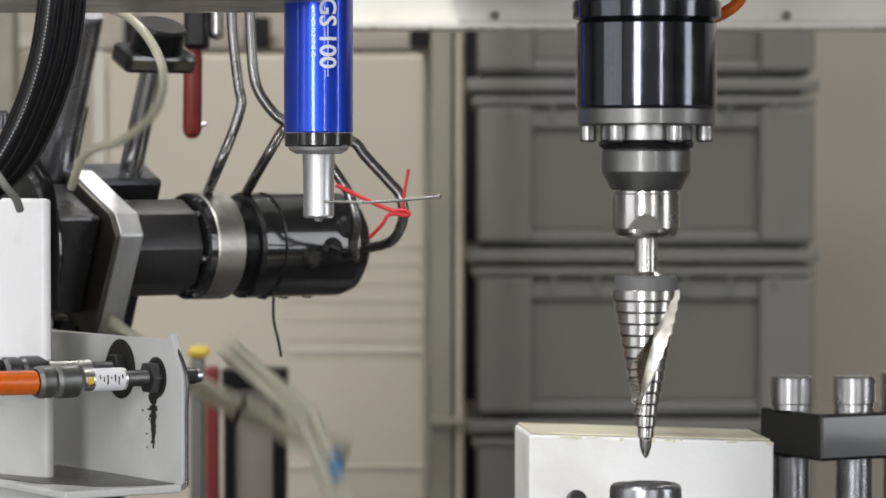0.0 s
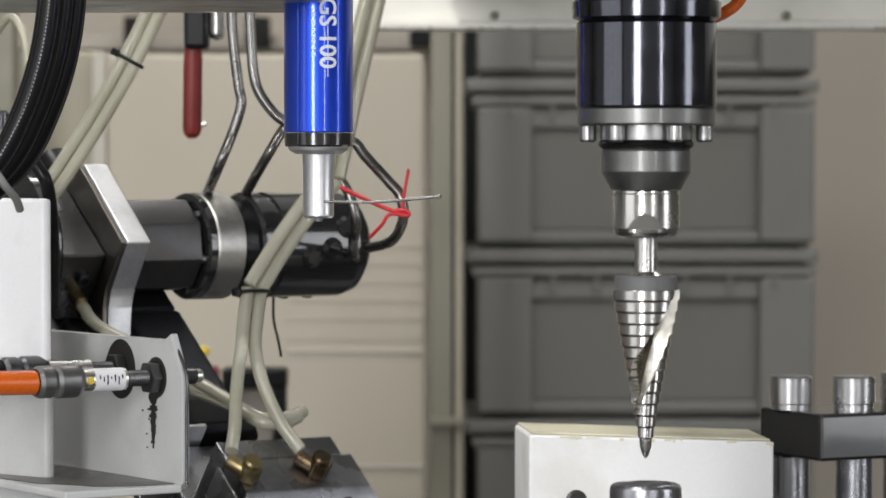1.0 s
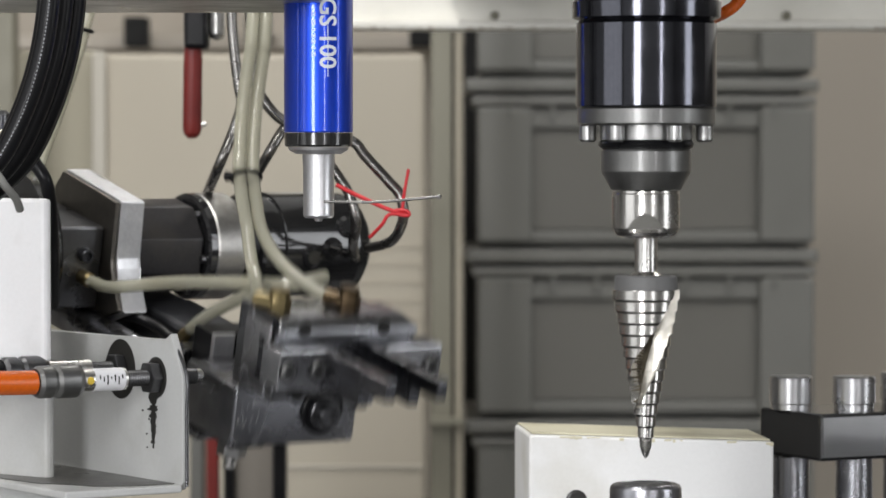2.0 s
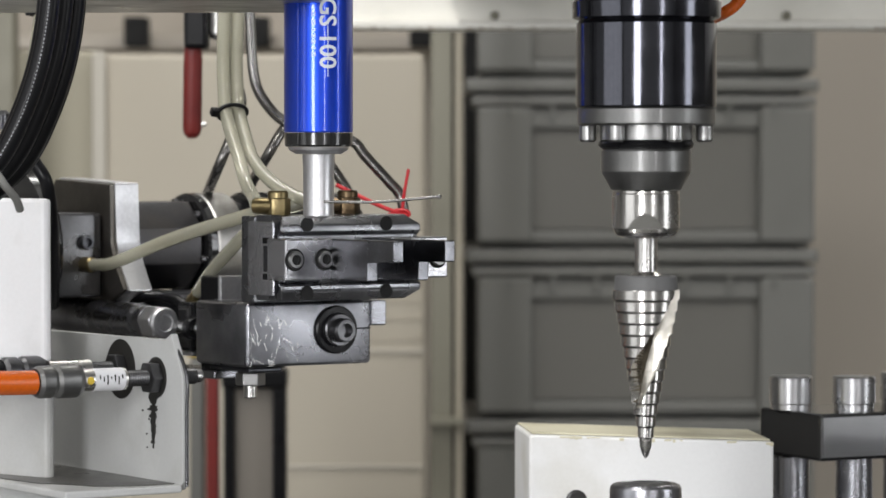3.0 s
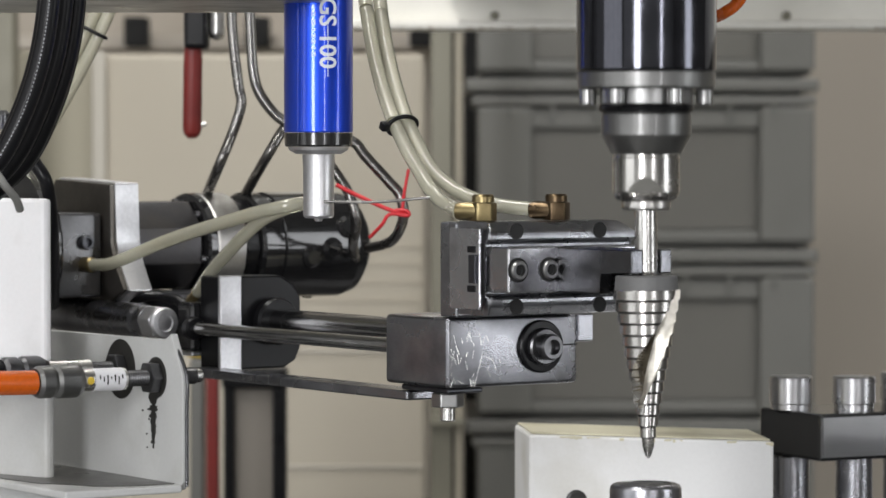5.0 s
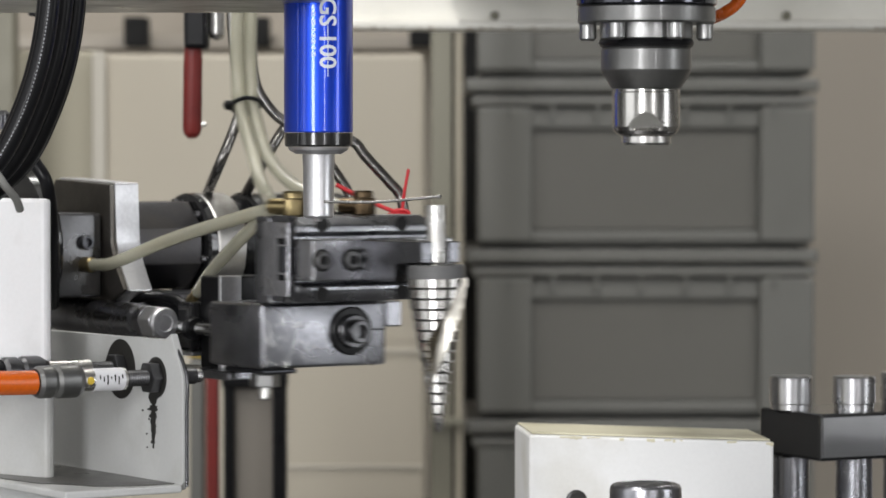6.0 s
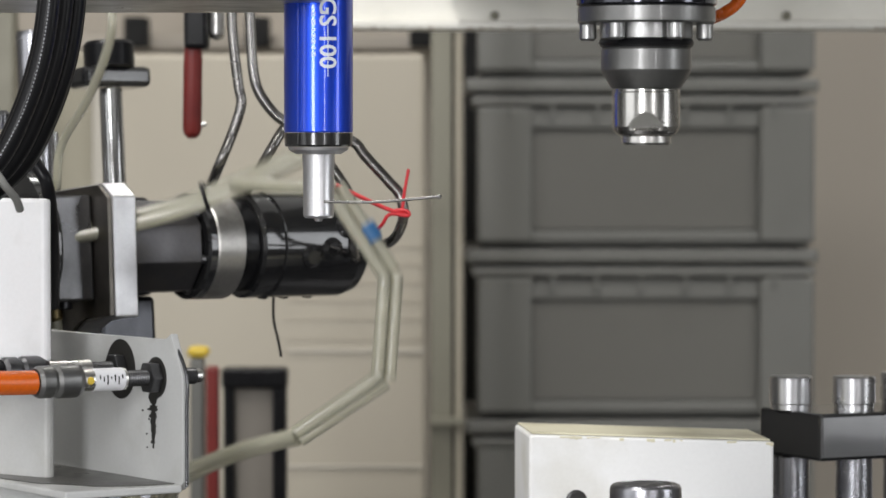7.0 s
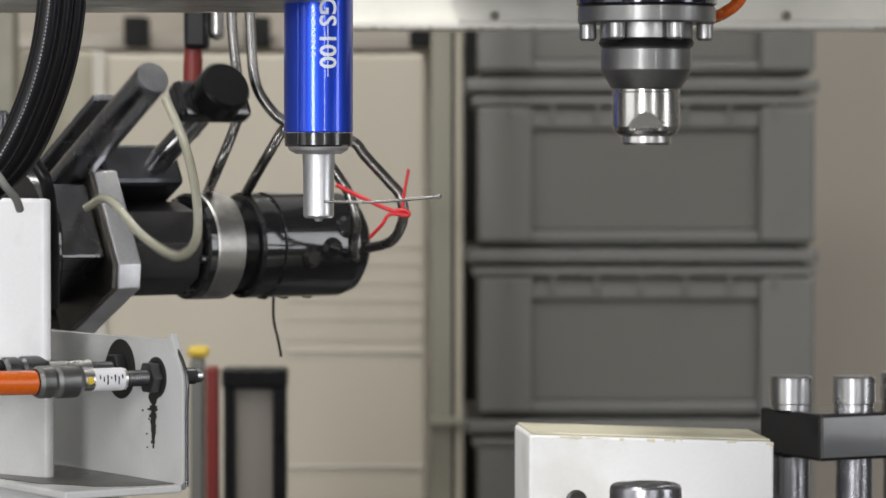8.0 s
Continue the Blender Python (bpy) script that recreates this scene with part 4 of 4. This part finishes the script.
    boxes("crosshead", [((-0.105, -0.032, -0.048), (-0.0935, 0.012, -0.026))], BLACKPAINT, s, 0.003)
    lathed("stop_collar", [(0, -0.12), (0.013, -0.12), (0.0145, -0.118), (0.0145, -0.1055), (0, -0.1055)], RUBBER, s, pose(0, -0.010, -0.036, 0, 90, 0), 28)
    bm = bmesh.new()
    add_box(bm, (X0, -0.0592, -0.0562), (X0 + 0.053, 0.0158, -0.0235), 0.0022, None, 4)
    part("slide_block", bm, GROUND, s, "scratched ground-steel slide block")
    boxes("block_step", [((X0 + 0.02, 0.016, -0.0368), (X0 + 0.0526, 0.0254, -0.0236))], GROUND, s, 0.0008)
    random.seed(9)
    bm = bmesh.new()
    for i in range(40):
        y, z = -0.0572 + 0.03 * random.random() ** 1.6, random.uniform(-0.0545, -0.031)
        a, ln = random.choice((14, 20, 24, -16, -22, 60)) + random.uniform(-5, 5), random.uniform(0.0015, 0.0058)
        ln = min(ln, 2 * (z + 0.056), 2 * (-0.026 - z))
        add_box(bm, (0, -0.00011, -ln / 2), (0.00006, 0.00011, ln / 2), 0, pose(X0 + 0.053, y, z, a, 0, 0))
    part("scratches", bm, STEEL, s)
    boxes("clamp_slit", [((X0 + 0.0531, 0.0065, -0.0383), (X0 + 0.0533, 0.0150, -0.0375))], RUBBER, s, 0)
    lathed("washer", [(0, 0), (0.0125, 0), (0.0125, 0.0014), (0.0118, 0.002), (0.0085, 0.0022), (0, 0.0022)], RUBBER, s, pose(X0 + 0.0531, -0.0065, -0.0382, 0, 90, 0), 36)
    lathed("screw_collar", [(0, 0), (0.0088, 0), (0.0088, 0.0022), (0.008, 0.003), (0, 0.003)], GUN, s, pose(X0 + 0.0553, -0.0065, -0.0382, 0, 90, 0), 32)
    socket_screw("end_screw", s, pose(X0 + 0.0583, -0.0065, -0.0382, 0, 90, 0), 0.0062, GUN)
    boxes("switch_bar", [((-0.06, -0.056, -0.0642), (X0 + 0.014, -0.040, -0.0596))], GROUND, s, 0.0008)
    boxes("bar_foot", [((X0 + 0.006, -0.054, -0.0594), (X0 + 0.046, -0.034, -0.0567))], DARK, s, 0.001)
    bm = bmesh.new()
    add_prism(bm, hexagon(0.0078), 0.0066, pose(X0 + 0.034, -0.046, -0.0664), 0.0006)
    part("bar_nut", bm, SATIN, s)
    lathed("bar_bolt", [(0, -0.0735), (0.003, -0.073), (0.0036, -0.0725), (0.0036, -0.0666), (0, -0.0666)], STEEL, s, pose(X0 + 0.034, -0.046, 0), 16)
    # gripper
    G = X0 + 0.091
    bm = bmesh.new()
    prof = [(-0.0215, 0.0), (0.0215, 0.0), (0.0215, 0.024), (0.0165, 0.0315), (0.0125, 0.0315), (0.0125, 0.026), (-0.0125, 0.026), (-0.0125, 0.0315), (-0.0165, 0.0315), (-0.0215, 0.024)]
    add_prism(bm, prof, 0.083, pose(G - 0.0315, 0.0215, 0) @ Matrix(((0, 1, 0, 0), (0, 0, -1, 0), (1, 0, 0, 0), (0, 0, 0, 1))), 0.0013)
    for v in bm.verts:
        if abs(v.co.z) > 0.0198:
            v.co.y = min(0.0165, max(-0.0575, v.co.y))
    part("gripper_body", bm, GRIP, s, "oily grey parallel gripper body")
    boxes("mount_plate", [((G - 0.046, -0.058, -0.0232), (G - 0.032, 0.012, 0.021))], GRIP, s, 0.001)
    boxes("slideway", [((G - 0.0135, -0.0605, -0.0118), (G - 0.0058, 0.020, 0.0118))], GUN, s, 0.0006)
    boxes("end_cover", [((G - 0.0305, -0.0631, -0.0185), (G - 0.0062, -0.0619, 0.0185))], FACEP, s, 0.0004, "bright ground end cover")
    for z in (-0.0105, 0.0075):
        boxes("end_notch", [((G - 0.0155, -0.0635, z), (G - 0.0095, -0.0632, z + 0.003))], RUBBER, s, 0.0001)
    boxes("slideway_key", [((G - 0.0133, -0.0645, -0.0065), (G - 0.008, -0.0632, 0.0065))], DARK, s, 0.0003)
    # screw holes as shallow black discs, the dark inside put into the colour
    for y in (-0.047, 0.0):
        for z in (-0.0172, 0.0172):
            lathed("body_hole", [(0.0037, 0.0), (0.0037, 0.0004), (0.0034, 0.0001), (0, -0.0002)], MATTBLACK, s, pose(G + 0.0002, y, z, 0, 90, 0), 16)
    for y in (-0.053, -0.0115):
        bm = bmesh.new()
        add_prism(bm, hexagon(0.0066), 0.0085, pose(G - 0.018, y, 0.0216), 0.0006)
        add_lathe(bm, [(0, 0.0302), (0.0052, 0.0302), (0.0052, 0.0328), (0.0046, 0.0338), (0, 0.0338)], pose(G - 0.018, y, 0), 18)
        add_lathe(bm, [(0, 0), (0.0042, 0), (0.0042, 0.009), (0.0036, 0.011), (0, 0.011)], along((G - 0.018, y - 0.002, 0.0262), (G - 0.03, y - 0.012, 0.0262)), 16)
        part("brass_elbow", bm, BRASS if y < -0.03 else OLDBRASS, s, "dull brass elbow fitting", 28)
    jaws = []
    for side in (-1, 1):
        y = -0.0205 + side * 0.006
        bm = bmesh.new()
        e = lambda o: y + side * o
        w = 0.0336 if side < 0 else 0.037
        tip = -0.0235 + side * 0.005
        add_box(bm, (G - 0.0055, min(e(0.003), e(w)), -0.0104), (G + 0.0125, max(e(0.003), e(w)), 0.0103), 0.0008)
        jaws.append((part("jaw", bm, JAWM, s, "bright ground-steel gripper jaw"), side))
        bm = bmesh.new()
        add_prism(bm, [(G - 0.005, -0.0102), (G + 0.047, -0.0102), (G + 0.047, -0.0004), (G + 0.0705, -0.0004), (G + 0.0705, 0.0101), (G - 0.005, 0.0101)], 0.006,
                  pose(0, tip + (0.006 if side > 0 else 0), 0, 90, 0, 0), 0.0006)
        jaws.append((part("finger", bm, FINGERM, s, "stepped dark-steel gripper finger"), side))
        for o in ((0.011, 0.0285) if side < 0 else (0.0305,)):
            # the well is a flat black disc, its recess shade painted in
            well = pose(G + 0.0126, y + side * o, 0, 0, 90, 0)
            jaws.append((lathed("screw_well", [(0, 0), (0.0056, 0), (0.0056, 0.0003), (0, 0.0003)], MATTBLACK, s, well, 24), side))
            jaws.append((socket_screw("jaw_screw", s, pose(G + 0.0106, y + side * o, 0, 0, 90, 0), 0.0044, SATIN), side))
    return c, s, jaws


CHANGER, SLIDE, JAWS = tool_changer()


# ---------------------------------------------------------------- clear hoses that swing with the gripper
def hose_piece(label, spread0, spread1, length, bow, tie_at=None):
    h = thing("air_hose_pair", pose(0, 0, 0), label, "hose", "clear air hoses")
    for side in (-1, 1):
        pts = []
        for i in range(7):
            t = i / 6
            w = spread0 + (spread1 - spread0) * min(1, 1.6 * t) ** 0.7
            pts.append((side * w, bow * math.sin(math.pi * t), length * t))
        tubed("hose", pts, 0.0035, HOSE, h)
    if tie_at is not None:
        w = spread1 + 0.0045
        bm = bmesh.new()
        c = bow * math.sin(math.pi * tie_at / length)
        add_tube(bm, [(w * math.cos(a), c + 0.0052 * math.sin(a), tie_at) for a in [k * math.pi / 8 for k in range(17)]], 0.0011, 8, 2)
        add_box(bm, (-w - 0.004, c - 0.002, tie_at - 0.002), (-w, c + 0.002, tie_at + 0.002), 0.0005)
        part("cable_tie", bm, RUBBER, h, "black cable tie", 50)
    return h


HOSE_LOW = hose_piece("pair of yellowed clear hoses at the gripper fittings", 0.0207, 0.004, 0.085, 0.012, 0.083)
HOSE_MID = hose_piece("pair of yellowed clear hoses above the gripper", 0.004, 0.004, 0.072, 0.003)
HOSE_CHAIN = [hose_piece("pair of yellowed clear hoses looping up to the machine frame", 0.004, 0.004, 0.0555, 0.0) for i in range(4)]
lathed("hose_union", [(0, 0.02), (0.0045, 0.02), (0.0052, 0.021), (0.0052, 0.029), (0.0045, 0.03), (0, 0.03)], UNION, HOSE_CHAIN[2], pose(0.004, 0, 0), 16, "blue hose union")
HOSE_BACK = hose_piece("pair of yellowed clear hoses feeding the swing arm", 0.004, 0.004, 0.15, 0.008, 0.086)

# the hose loop at its widest: seconds, then (x, z) along it from the gripper, 1.8 m away
LOOPS = {}
LOOPS[0.0] = [(-0.146, 0.962), (-0.091, 0.968), (-0.058, 0.993), (-0.058, 1.026), (-0.073, 1.059), (-0.1, 1.086), (-0.136, 1.104), (-0.175, 1.113)]
LOOPS[0.1] = [(-0.146, 0.98), (-0.091, 0.983), (-0.055, 1.002), (-0.043, 1.029), (-0.052, 1.065), (-0.076, 1.098), (-0.109, 1.113), (-0.16, 1.122)]
LOOPS[0.2] = [(-0.136, 1.044), (-0.091, 1.046), (-0.055, 1.059), (-0.034, 1.089), (-0.035, 1.119), (-0.052, 1.152), (-0.091, 1.171), (-0.145, 1.164)]
LOOPS[0.3] = [(-0.136, 1.044), (-0.1, 1.068), (-0.055, 1.086), (-0.031, 1.113), (-0.028, 1.152), (-0.043, 1.188), (-0.073, 1.207), (-0.115, 1.202)]
LOOPS[0.5] = [(-0.132, 1.041), (-0.115, 1.077), (-0.085, 1.101), (-0.049, 1.131), (-0.028, 1.185), (-0.037, 1.227), (-0.061, 1.248), (-0.103, 1.248)]
LOOPS[0.75] = [(-0.108, 1.101), (-0.085, 1.131), (-0.055, 1.158), (-0.039, 1.185), (-0.031, 1.215), (-0.035, 1.251), (-0.046, 1.281), (-0.073, 1.305)]
LOOPS[7.2] = [(-0.136, 1.02), (-0.079, 1.017), (-0.049, 1.032), (-0.042, 1.065), (-0.052, 1.098), (-0.076, 1.119), (-0.109, 1.134), (-0.16, 1.137)]
LOOPS[7.5] = [(-0.176, 0.956), (-0.122, 0.956), (-0.088, 0.98), (-0.082, 1.011), (-0.1, 1.041), (-0.127, 1.068), (-0.151, 1.089), (-0.175, 1.101)]
LOOPS[7.7] = [(-0.191, 0.95), (-0.146, 0.941), (-0.11, 0.956), (-0.103, 0.987), (-0.115, 1.017), (-0.136, 1.041), (-0.157, 1.059), (-0.175, 1.071)]
LOOPS[8.0] = [(-0.206, 0.95), (-0.161, 0.935), (-0.122, 0.944), (-0.116, 0.968), (-0.131, 0.993), (-0.155, 1.011), (-0.176, 1.02)]
LOOPS[7.0] = [(-0.136, 1.041), (-0.091, 1.044), (-0.058, 1.057), (-0.037, 1.081), (-0.029, 1.113), (-0.031, 1.146), (-0.049, 1.17), (-0.091, 1.18)]
LOOPS[6.7], LOOPS[6.8], LOOPS[6.9], LOOPS[7.1] = LOOPS[0.75], LOOPS[0.5], LOOPS[0.3], LOOPS[0.2]
LOOPS[7.3], LOOPS[7.4] = LOOPS[0.1], LOOPS[0.0]
# waypoints of the slow hoses: seconds, tie, bend, upper end
SWAY = [(1, (-0.101, 1.76, 1.124), (-0.063, 1.77, 1.169), (-0.043, 1.8, 1.257)),
        (1.3, (-0.104, 1.76, 1.146), (-0.081, 1.78, 1.191), (-0.067, 1.8, 1.251)),
        (1.5, (-0.102, 1.76, 1.155), (-0.084, 1.78, 1.203), (-0.079, 1.8, 1.263)),
        (1.7, (-0.1, 1.77, 1.172), (-0.093, 1.8, 1.224), (-0.089, 1.82, 1.282)),
        (2.2, (-0.106, 1.78, 1.2), (-0.103, 1.8, 1.254), (-0.101, 1.82, 1.312)),
        (2.7, (-0.111, 1.785, 1.222), (-0.111, 1.8, 1.281), (-0.11, 1.82, 1.342)),
        (3.2, (-0.112, 1.785, 1.224), (-0.111, 1.8, 1.281), (-0.11, 1.82, 1.342)),
        (3.5, (-0.057, 1.69, 1.214), (-0.064, 1.72, 1.274), (-0.07, 1.76, 1.337)),
        (3.7, (-0.02, 1.63, 1.209), (-0.035, 1.68, 1.273), (-0.042, 1.76, 1.337)),
        (5.35, (-0.02, 1.63, 1.209), (-0.035, 1.68, 1.273), (-0.042, 1.76, 1.337)),
        (5.8, (-0.076, 1.72, 1.216), (-0.082, 1.74, 1.275), (-0.087, 1.78, 1.339)),
        (6.08, (-0.112, 1.785, 1.224), (-0.111, 1.8, 1.281), (-0.11, 1.82, 1.342)),
        (6.28, (-0.112, 1.785, 1.224), (-0.111, 1.8, 1.281), (-0.11, 1.82, 1.342)),
        (6.5, (-0.102, 1.77, 1.162), (-0.09, 1.78, 1.209), (-0.085, 1.8, 1.269))]
# the feeding pair: seconds, lower end, upper end
FEED = [(0, (-0.184, 1.86, 1.105), (-0.11, 1.86, 1.065)),
        (0.1, (-0.209, 1.86, 1.135), (-0.113, 1.86, 1.11)),
        (0.2, (-0.212, 1.86, 1.147), (-0.1, 1.86, 1.168)),
        (0.3, (-0.214, 1.86, 1.155), (-0.094, 1.86, 1.208)),
        (0.4, (-0.213, 1.86, 1.159), (-0.102, 1.86, 1.232)),
        (0.5, (-0.211, 1.86, 1.162), (-0.113, 1.86, 1.251)),
        (0.6, (-0.211, 1.86, 1.164), (-0.122, 1.86, 1.263)),
        (0.7, (-0.211, 1.86, 1.167), (-0.131, 1.86, 1.274)),
        (1, (-0.217, 1.86, 1.177), (-0.16, 1.86, 1.28)),
        (1.5, (-0.221, 1.86, 1.18), (-0.186, 1.86, 1.277)),
        (1.7, (-0.225, 1.86, 1.185), (-0.192, 1.86, 1.277)),
        (2.7, (-0.234, 1.86, 1.191), (-0.219, 1.86, 1.29)),
        (3.3, (-0.234, 1.86, 1.191), (-0.219, 1.86, 1.29)),
        (3.7, (-0.234, 1.86, 1.191), (-0.191, 1.86, 1.276)),
        (5.35, (-0.234, 1.86, 1.191), (-0.191, 1.86, 1.276)),
        (6.05, (-0.234, 1.86, 1.191), (-0.219, 1.86, 1.29)),
        (6.3, (-0.234, 1.86, 1.191), (-0.219, 1.86, 1.29)),
        (6.5, (-0.222, 1.86, 1.178), (-0.186, 1.86, 1.28)),
        (6.6, (-0.217, 1.86, 1.177), (-0.16, 1.86, 1.28)),
        (6.7, (-0.211, 1.86, 1.167), (-0.137, 1.86, 1.27)),
        (6.8, (-0.213, 1.86, 1.16), (-0.11, 1.86, 1.249)),
        (6.9, (-0.214, 1.86, 1.158), (-0.097, 1.86, 1.223)),
        (7, (-0.214, 1.86, 1.153), (-0.094, 1.86, 1.194)),
        (7.1, (-0.212, 1.86, 1.146), (-0.094, 1.86, 1.162)),
        (7.2, (-0.211, 1.86, 1.138), (-0.104, 1.86, 1.132)),
        (7.3, (-0.209, 1.86, 1.132), (-0.11, 1.86, 1.106)),
        (7.4, (-0.184, 1.86, 1.105), (-0.11, 1.86, 1.065)),
        (7.5, (-0.197, 1.86, 1.104), (-0.122, 1.86, 1.057)),
        (7.7, (-0.197, 1.86, 1.079), (-0.132, 1.86, 1.032)),
        (8, (-0.219, 1.86, 1.035), (-0.157, 1.86, 0.998))]


# ---------------------------------------------------------------- what moves
STROKE = 0.181
SWING = [(0.0, 114), (0.1, 101), (0.2, 89), (0.3, 76), (0.4, 65), (0.5, 57), (0.6, 51), (0.7, 46.5), (0.8, 43), (0.9, 40), (1.0, 38), (1.1, 35.5),
         (1.2, 33), (1.3, 30.5), (1.4, 28.5), (1.5, 26.5), (1.6, 24.5), (1.7, 22.3), (1.9, 16.5), (2.1, 10), (2.3, 4.5), (2.5, 1), (2.7, 0), (6.28, 0), (6.34, 6), (6.4, 16),
         (6.5, 27), (6.6, 36), (6.7, 46), (6.8, 60), (6.9, 73), (7.0, 85), (7.1, 91), (7.2, 95), (7.3, 101), (7.4, 110), (7.5, 119), (7.6, 126), (7.7, 132), (7.8, 138), (7.9, 144.5), (8.0, 151)]
REACH = [(0.0, 0), (3.2, 0), (3.27, 0.02), (3.3, 0.08), (3.4, 0.36), (3.5, 0.56), (3.6, 0.8), (3.7, 1.0), (5.3, 1.0), (5.4, 0.95), (5.5, 0.84), (5.6, 0.69), (5.7, 0.53), (5.8, 0.36),
         (5.9, 0.22), (6.0, 0.08), (6.05, 0.015), (6.1, 0.0), (8.0, 0)]
LIFT = [(0.0, 0), (4.05, 0), (4.25, 0.002), (4.7, 0.002), (4.85, 0.006), (5.0, 0.016), (5.2, 0.032), (5.35, 0.041), (5.5, 0.0447), (8.0, 0.0447)]


def blend(rows, t):
    for (t0, a), (t1, b) in zip(rows, rows[1:]):
        if t <= t1:
            return a + (b - a) * (t - t0) / (t1 - t0)
    return rows[-1][1]


def arm_at(t):
    return HUB @ pose(0, 0, 0, 0, blend(SWING, t), 0)


def slide_at(t):
    return pose(STROKE * blend(REACH, t), 0, 0)


def between(rows, t):
    for a, b in zip(rows, rows[1:]):
        if t <= b[0]:
            f = (t - a[0]) / (b[0] - a[0])
            return [Vector(p).lerp(Vector(q), f) for p, q in zip(a[1:], b[1:])]
    return [Vector(p) for p in rows[-1][1:]]


def aimed(p, q, across):
    """A pose at p with z towards q and x as near to the direction across as can be."""
    z = (q - p).normalized()
    x = (across - z * across.dot(z)).normalized()
    y = z.cross(x)
    return Matrix.Translation(p) @ Matrix((x, y, z)).transposed().to_4x4()


def gripper_foot(t):
    return arm_at(t) @ slide_at(t) @ Vector((0.197, -0.036, 0.026))


STEPS = [0.085, 0.072] + [0.055] * 4


def spaced(points):
    """The points on a line at the ends of the hose pieces."""
    i, p, ends = 0, points[0], []
    for step in STEPS:
        left = step
        while i + 2 < len(points) and (points[i + 1] - p).length < left:
            left -= (points[i + 1] - p).length
            i += 1
            p = points[i]
        p = p + (points[i + 1] - p).normalized() * left
        ends.append(p)
    return ends


def hose_rows():
    rows = [(t, spaced(catmull([gripper_foot(t)] + [(x, 1.8, z) for x, z in line], 6))) for t, line in LOOPS.items()]
    for t, tie, bend, top in SWAY:
        tie, bend, top = Vector(tie), Vector(bend), Vector(top)
        rows.append((t, spaced([gripper_foot(t), tie, bend, top, top + (top - bend).normalized() * 0.4])))
    return sorted([(t, *ends) for t, ends in rows])


HOSE_ROWS = hose_rows()


def hose_poses(t):
    across = (arm_at(t) @ slide_at(t)).to_3x3() @ Vector((0, 1, 0))
    at, out = gripper_foot(t), []
    for step, end in zip(STEPS, between(HOSE_ROWS, t)):
        m = aimed(at, end, across)
        out.append(m)
        at = m @ Vector((0, 0, step))
    return out


def motions():
    ticks = [i / 20 for i in range(161)]
    walk(CHANGER, [(t, arm_at(t)) for t in ticks])
    base = SLIDE.matrix_basis.copy()
    walk(SLIDE, [(t, slide_at(t) @ base) for t in ticks])
    top = SPINDLE_OB.matrix_basis.copy()
    walk(SPINDLE_OB, [(t, pose(0, 0, blend(LIFT, t)) @ top) for t in ticks])
    walk(COLLET, [(0.0, pose(0, 0, 0)), (4.05, pose(0, 0, 0)), (4.25, pose(0, 0, -0.0022)), (4.7, pose(0, 0, -0.0026)), (5.0, pose(0, 0, -0.0042)), (8.0, pose(0, 0, -0.0042))])
    drill = DRILL_OB.matrix_basis.copy()
    grip = (arm_at(4.0) @ slide_at(4.0)).inverted() @ drill
    walk(DRILL_OB, [(t, drill if t < 4.05 else arm_at(t) @ slide_at(t) @ grip @ pose(0, 0, 0, 0, -0.7 * min(1, (t - 4.05) / 0.2), 0)) for t in ticks])
    for i, piece in enumerate((HOSE_LOW, HOSE_MID, *HOSE_CHAIN)):
        walk(piece, [(t, hose_poses(t)[i]) for t in ticks])
    walk(HOSE_BACK, [(t, aimed(*between(FEED, t), Vector((0.9, -0.4, 0)))) for t in ticks])
    for jaw, side in JAWS:
        walk(jaw, [(0.0, pose(0, side * 0.007, 0)), (3.6, pose(0, side * 0.007, 0)), (3.8, pose(0, 0, 0)), (8.0, pose(0, 0, 0))])


motions()
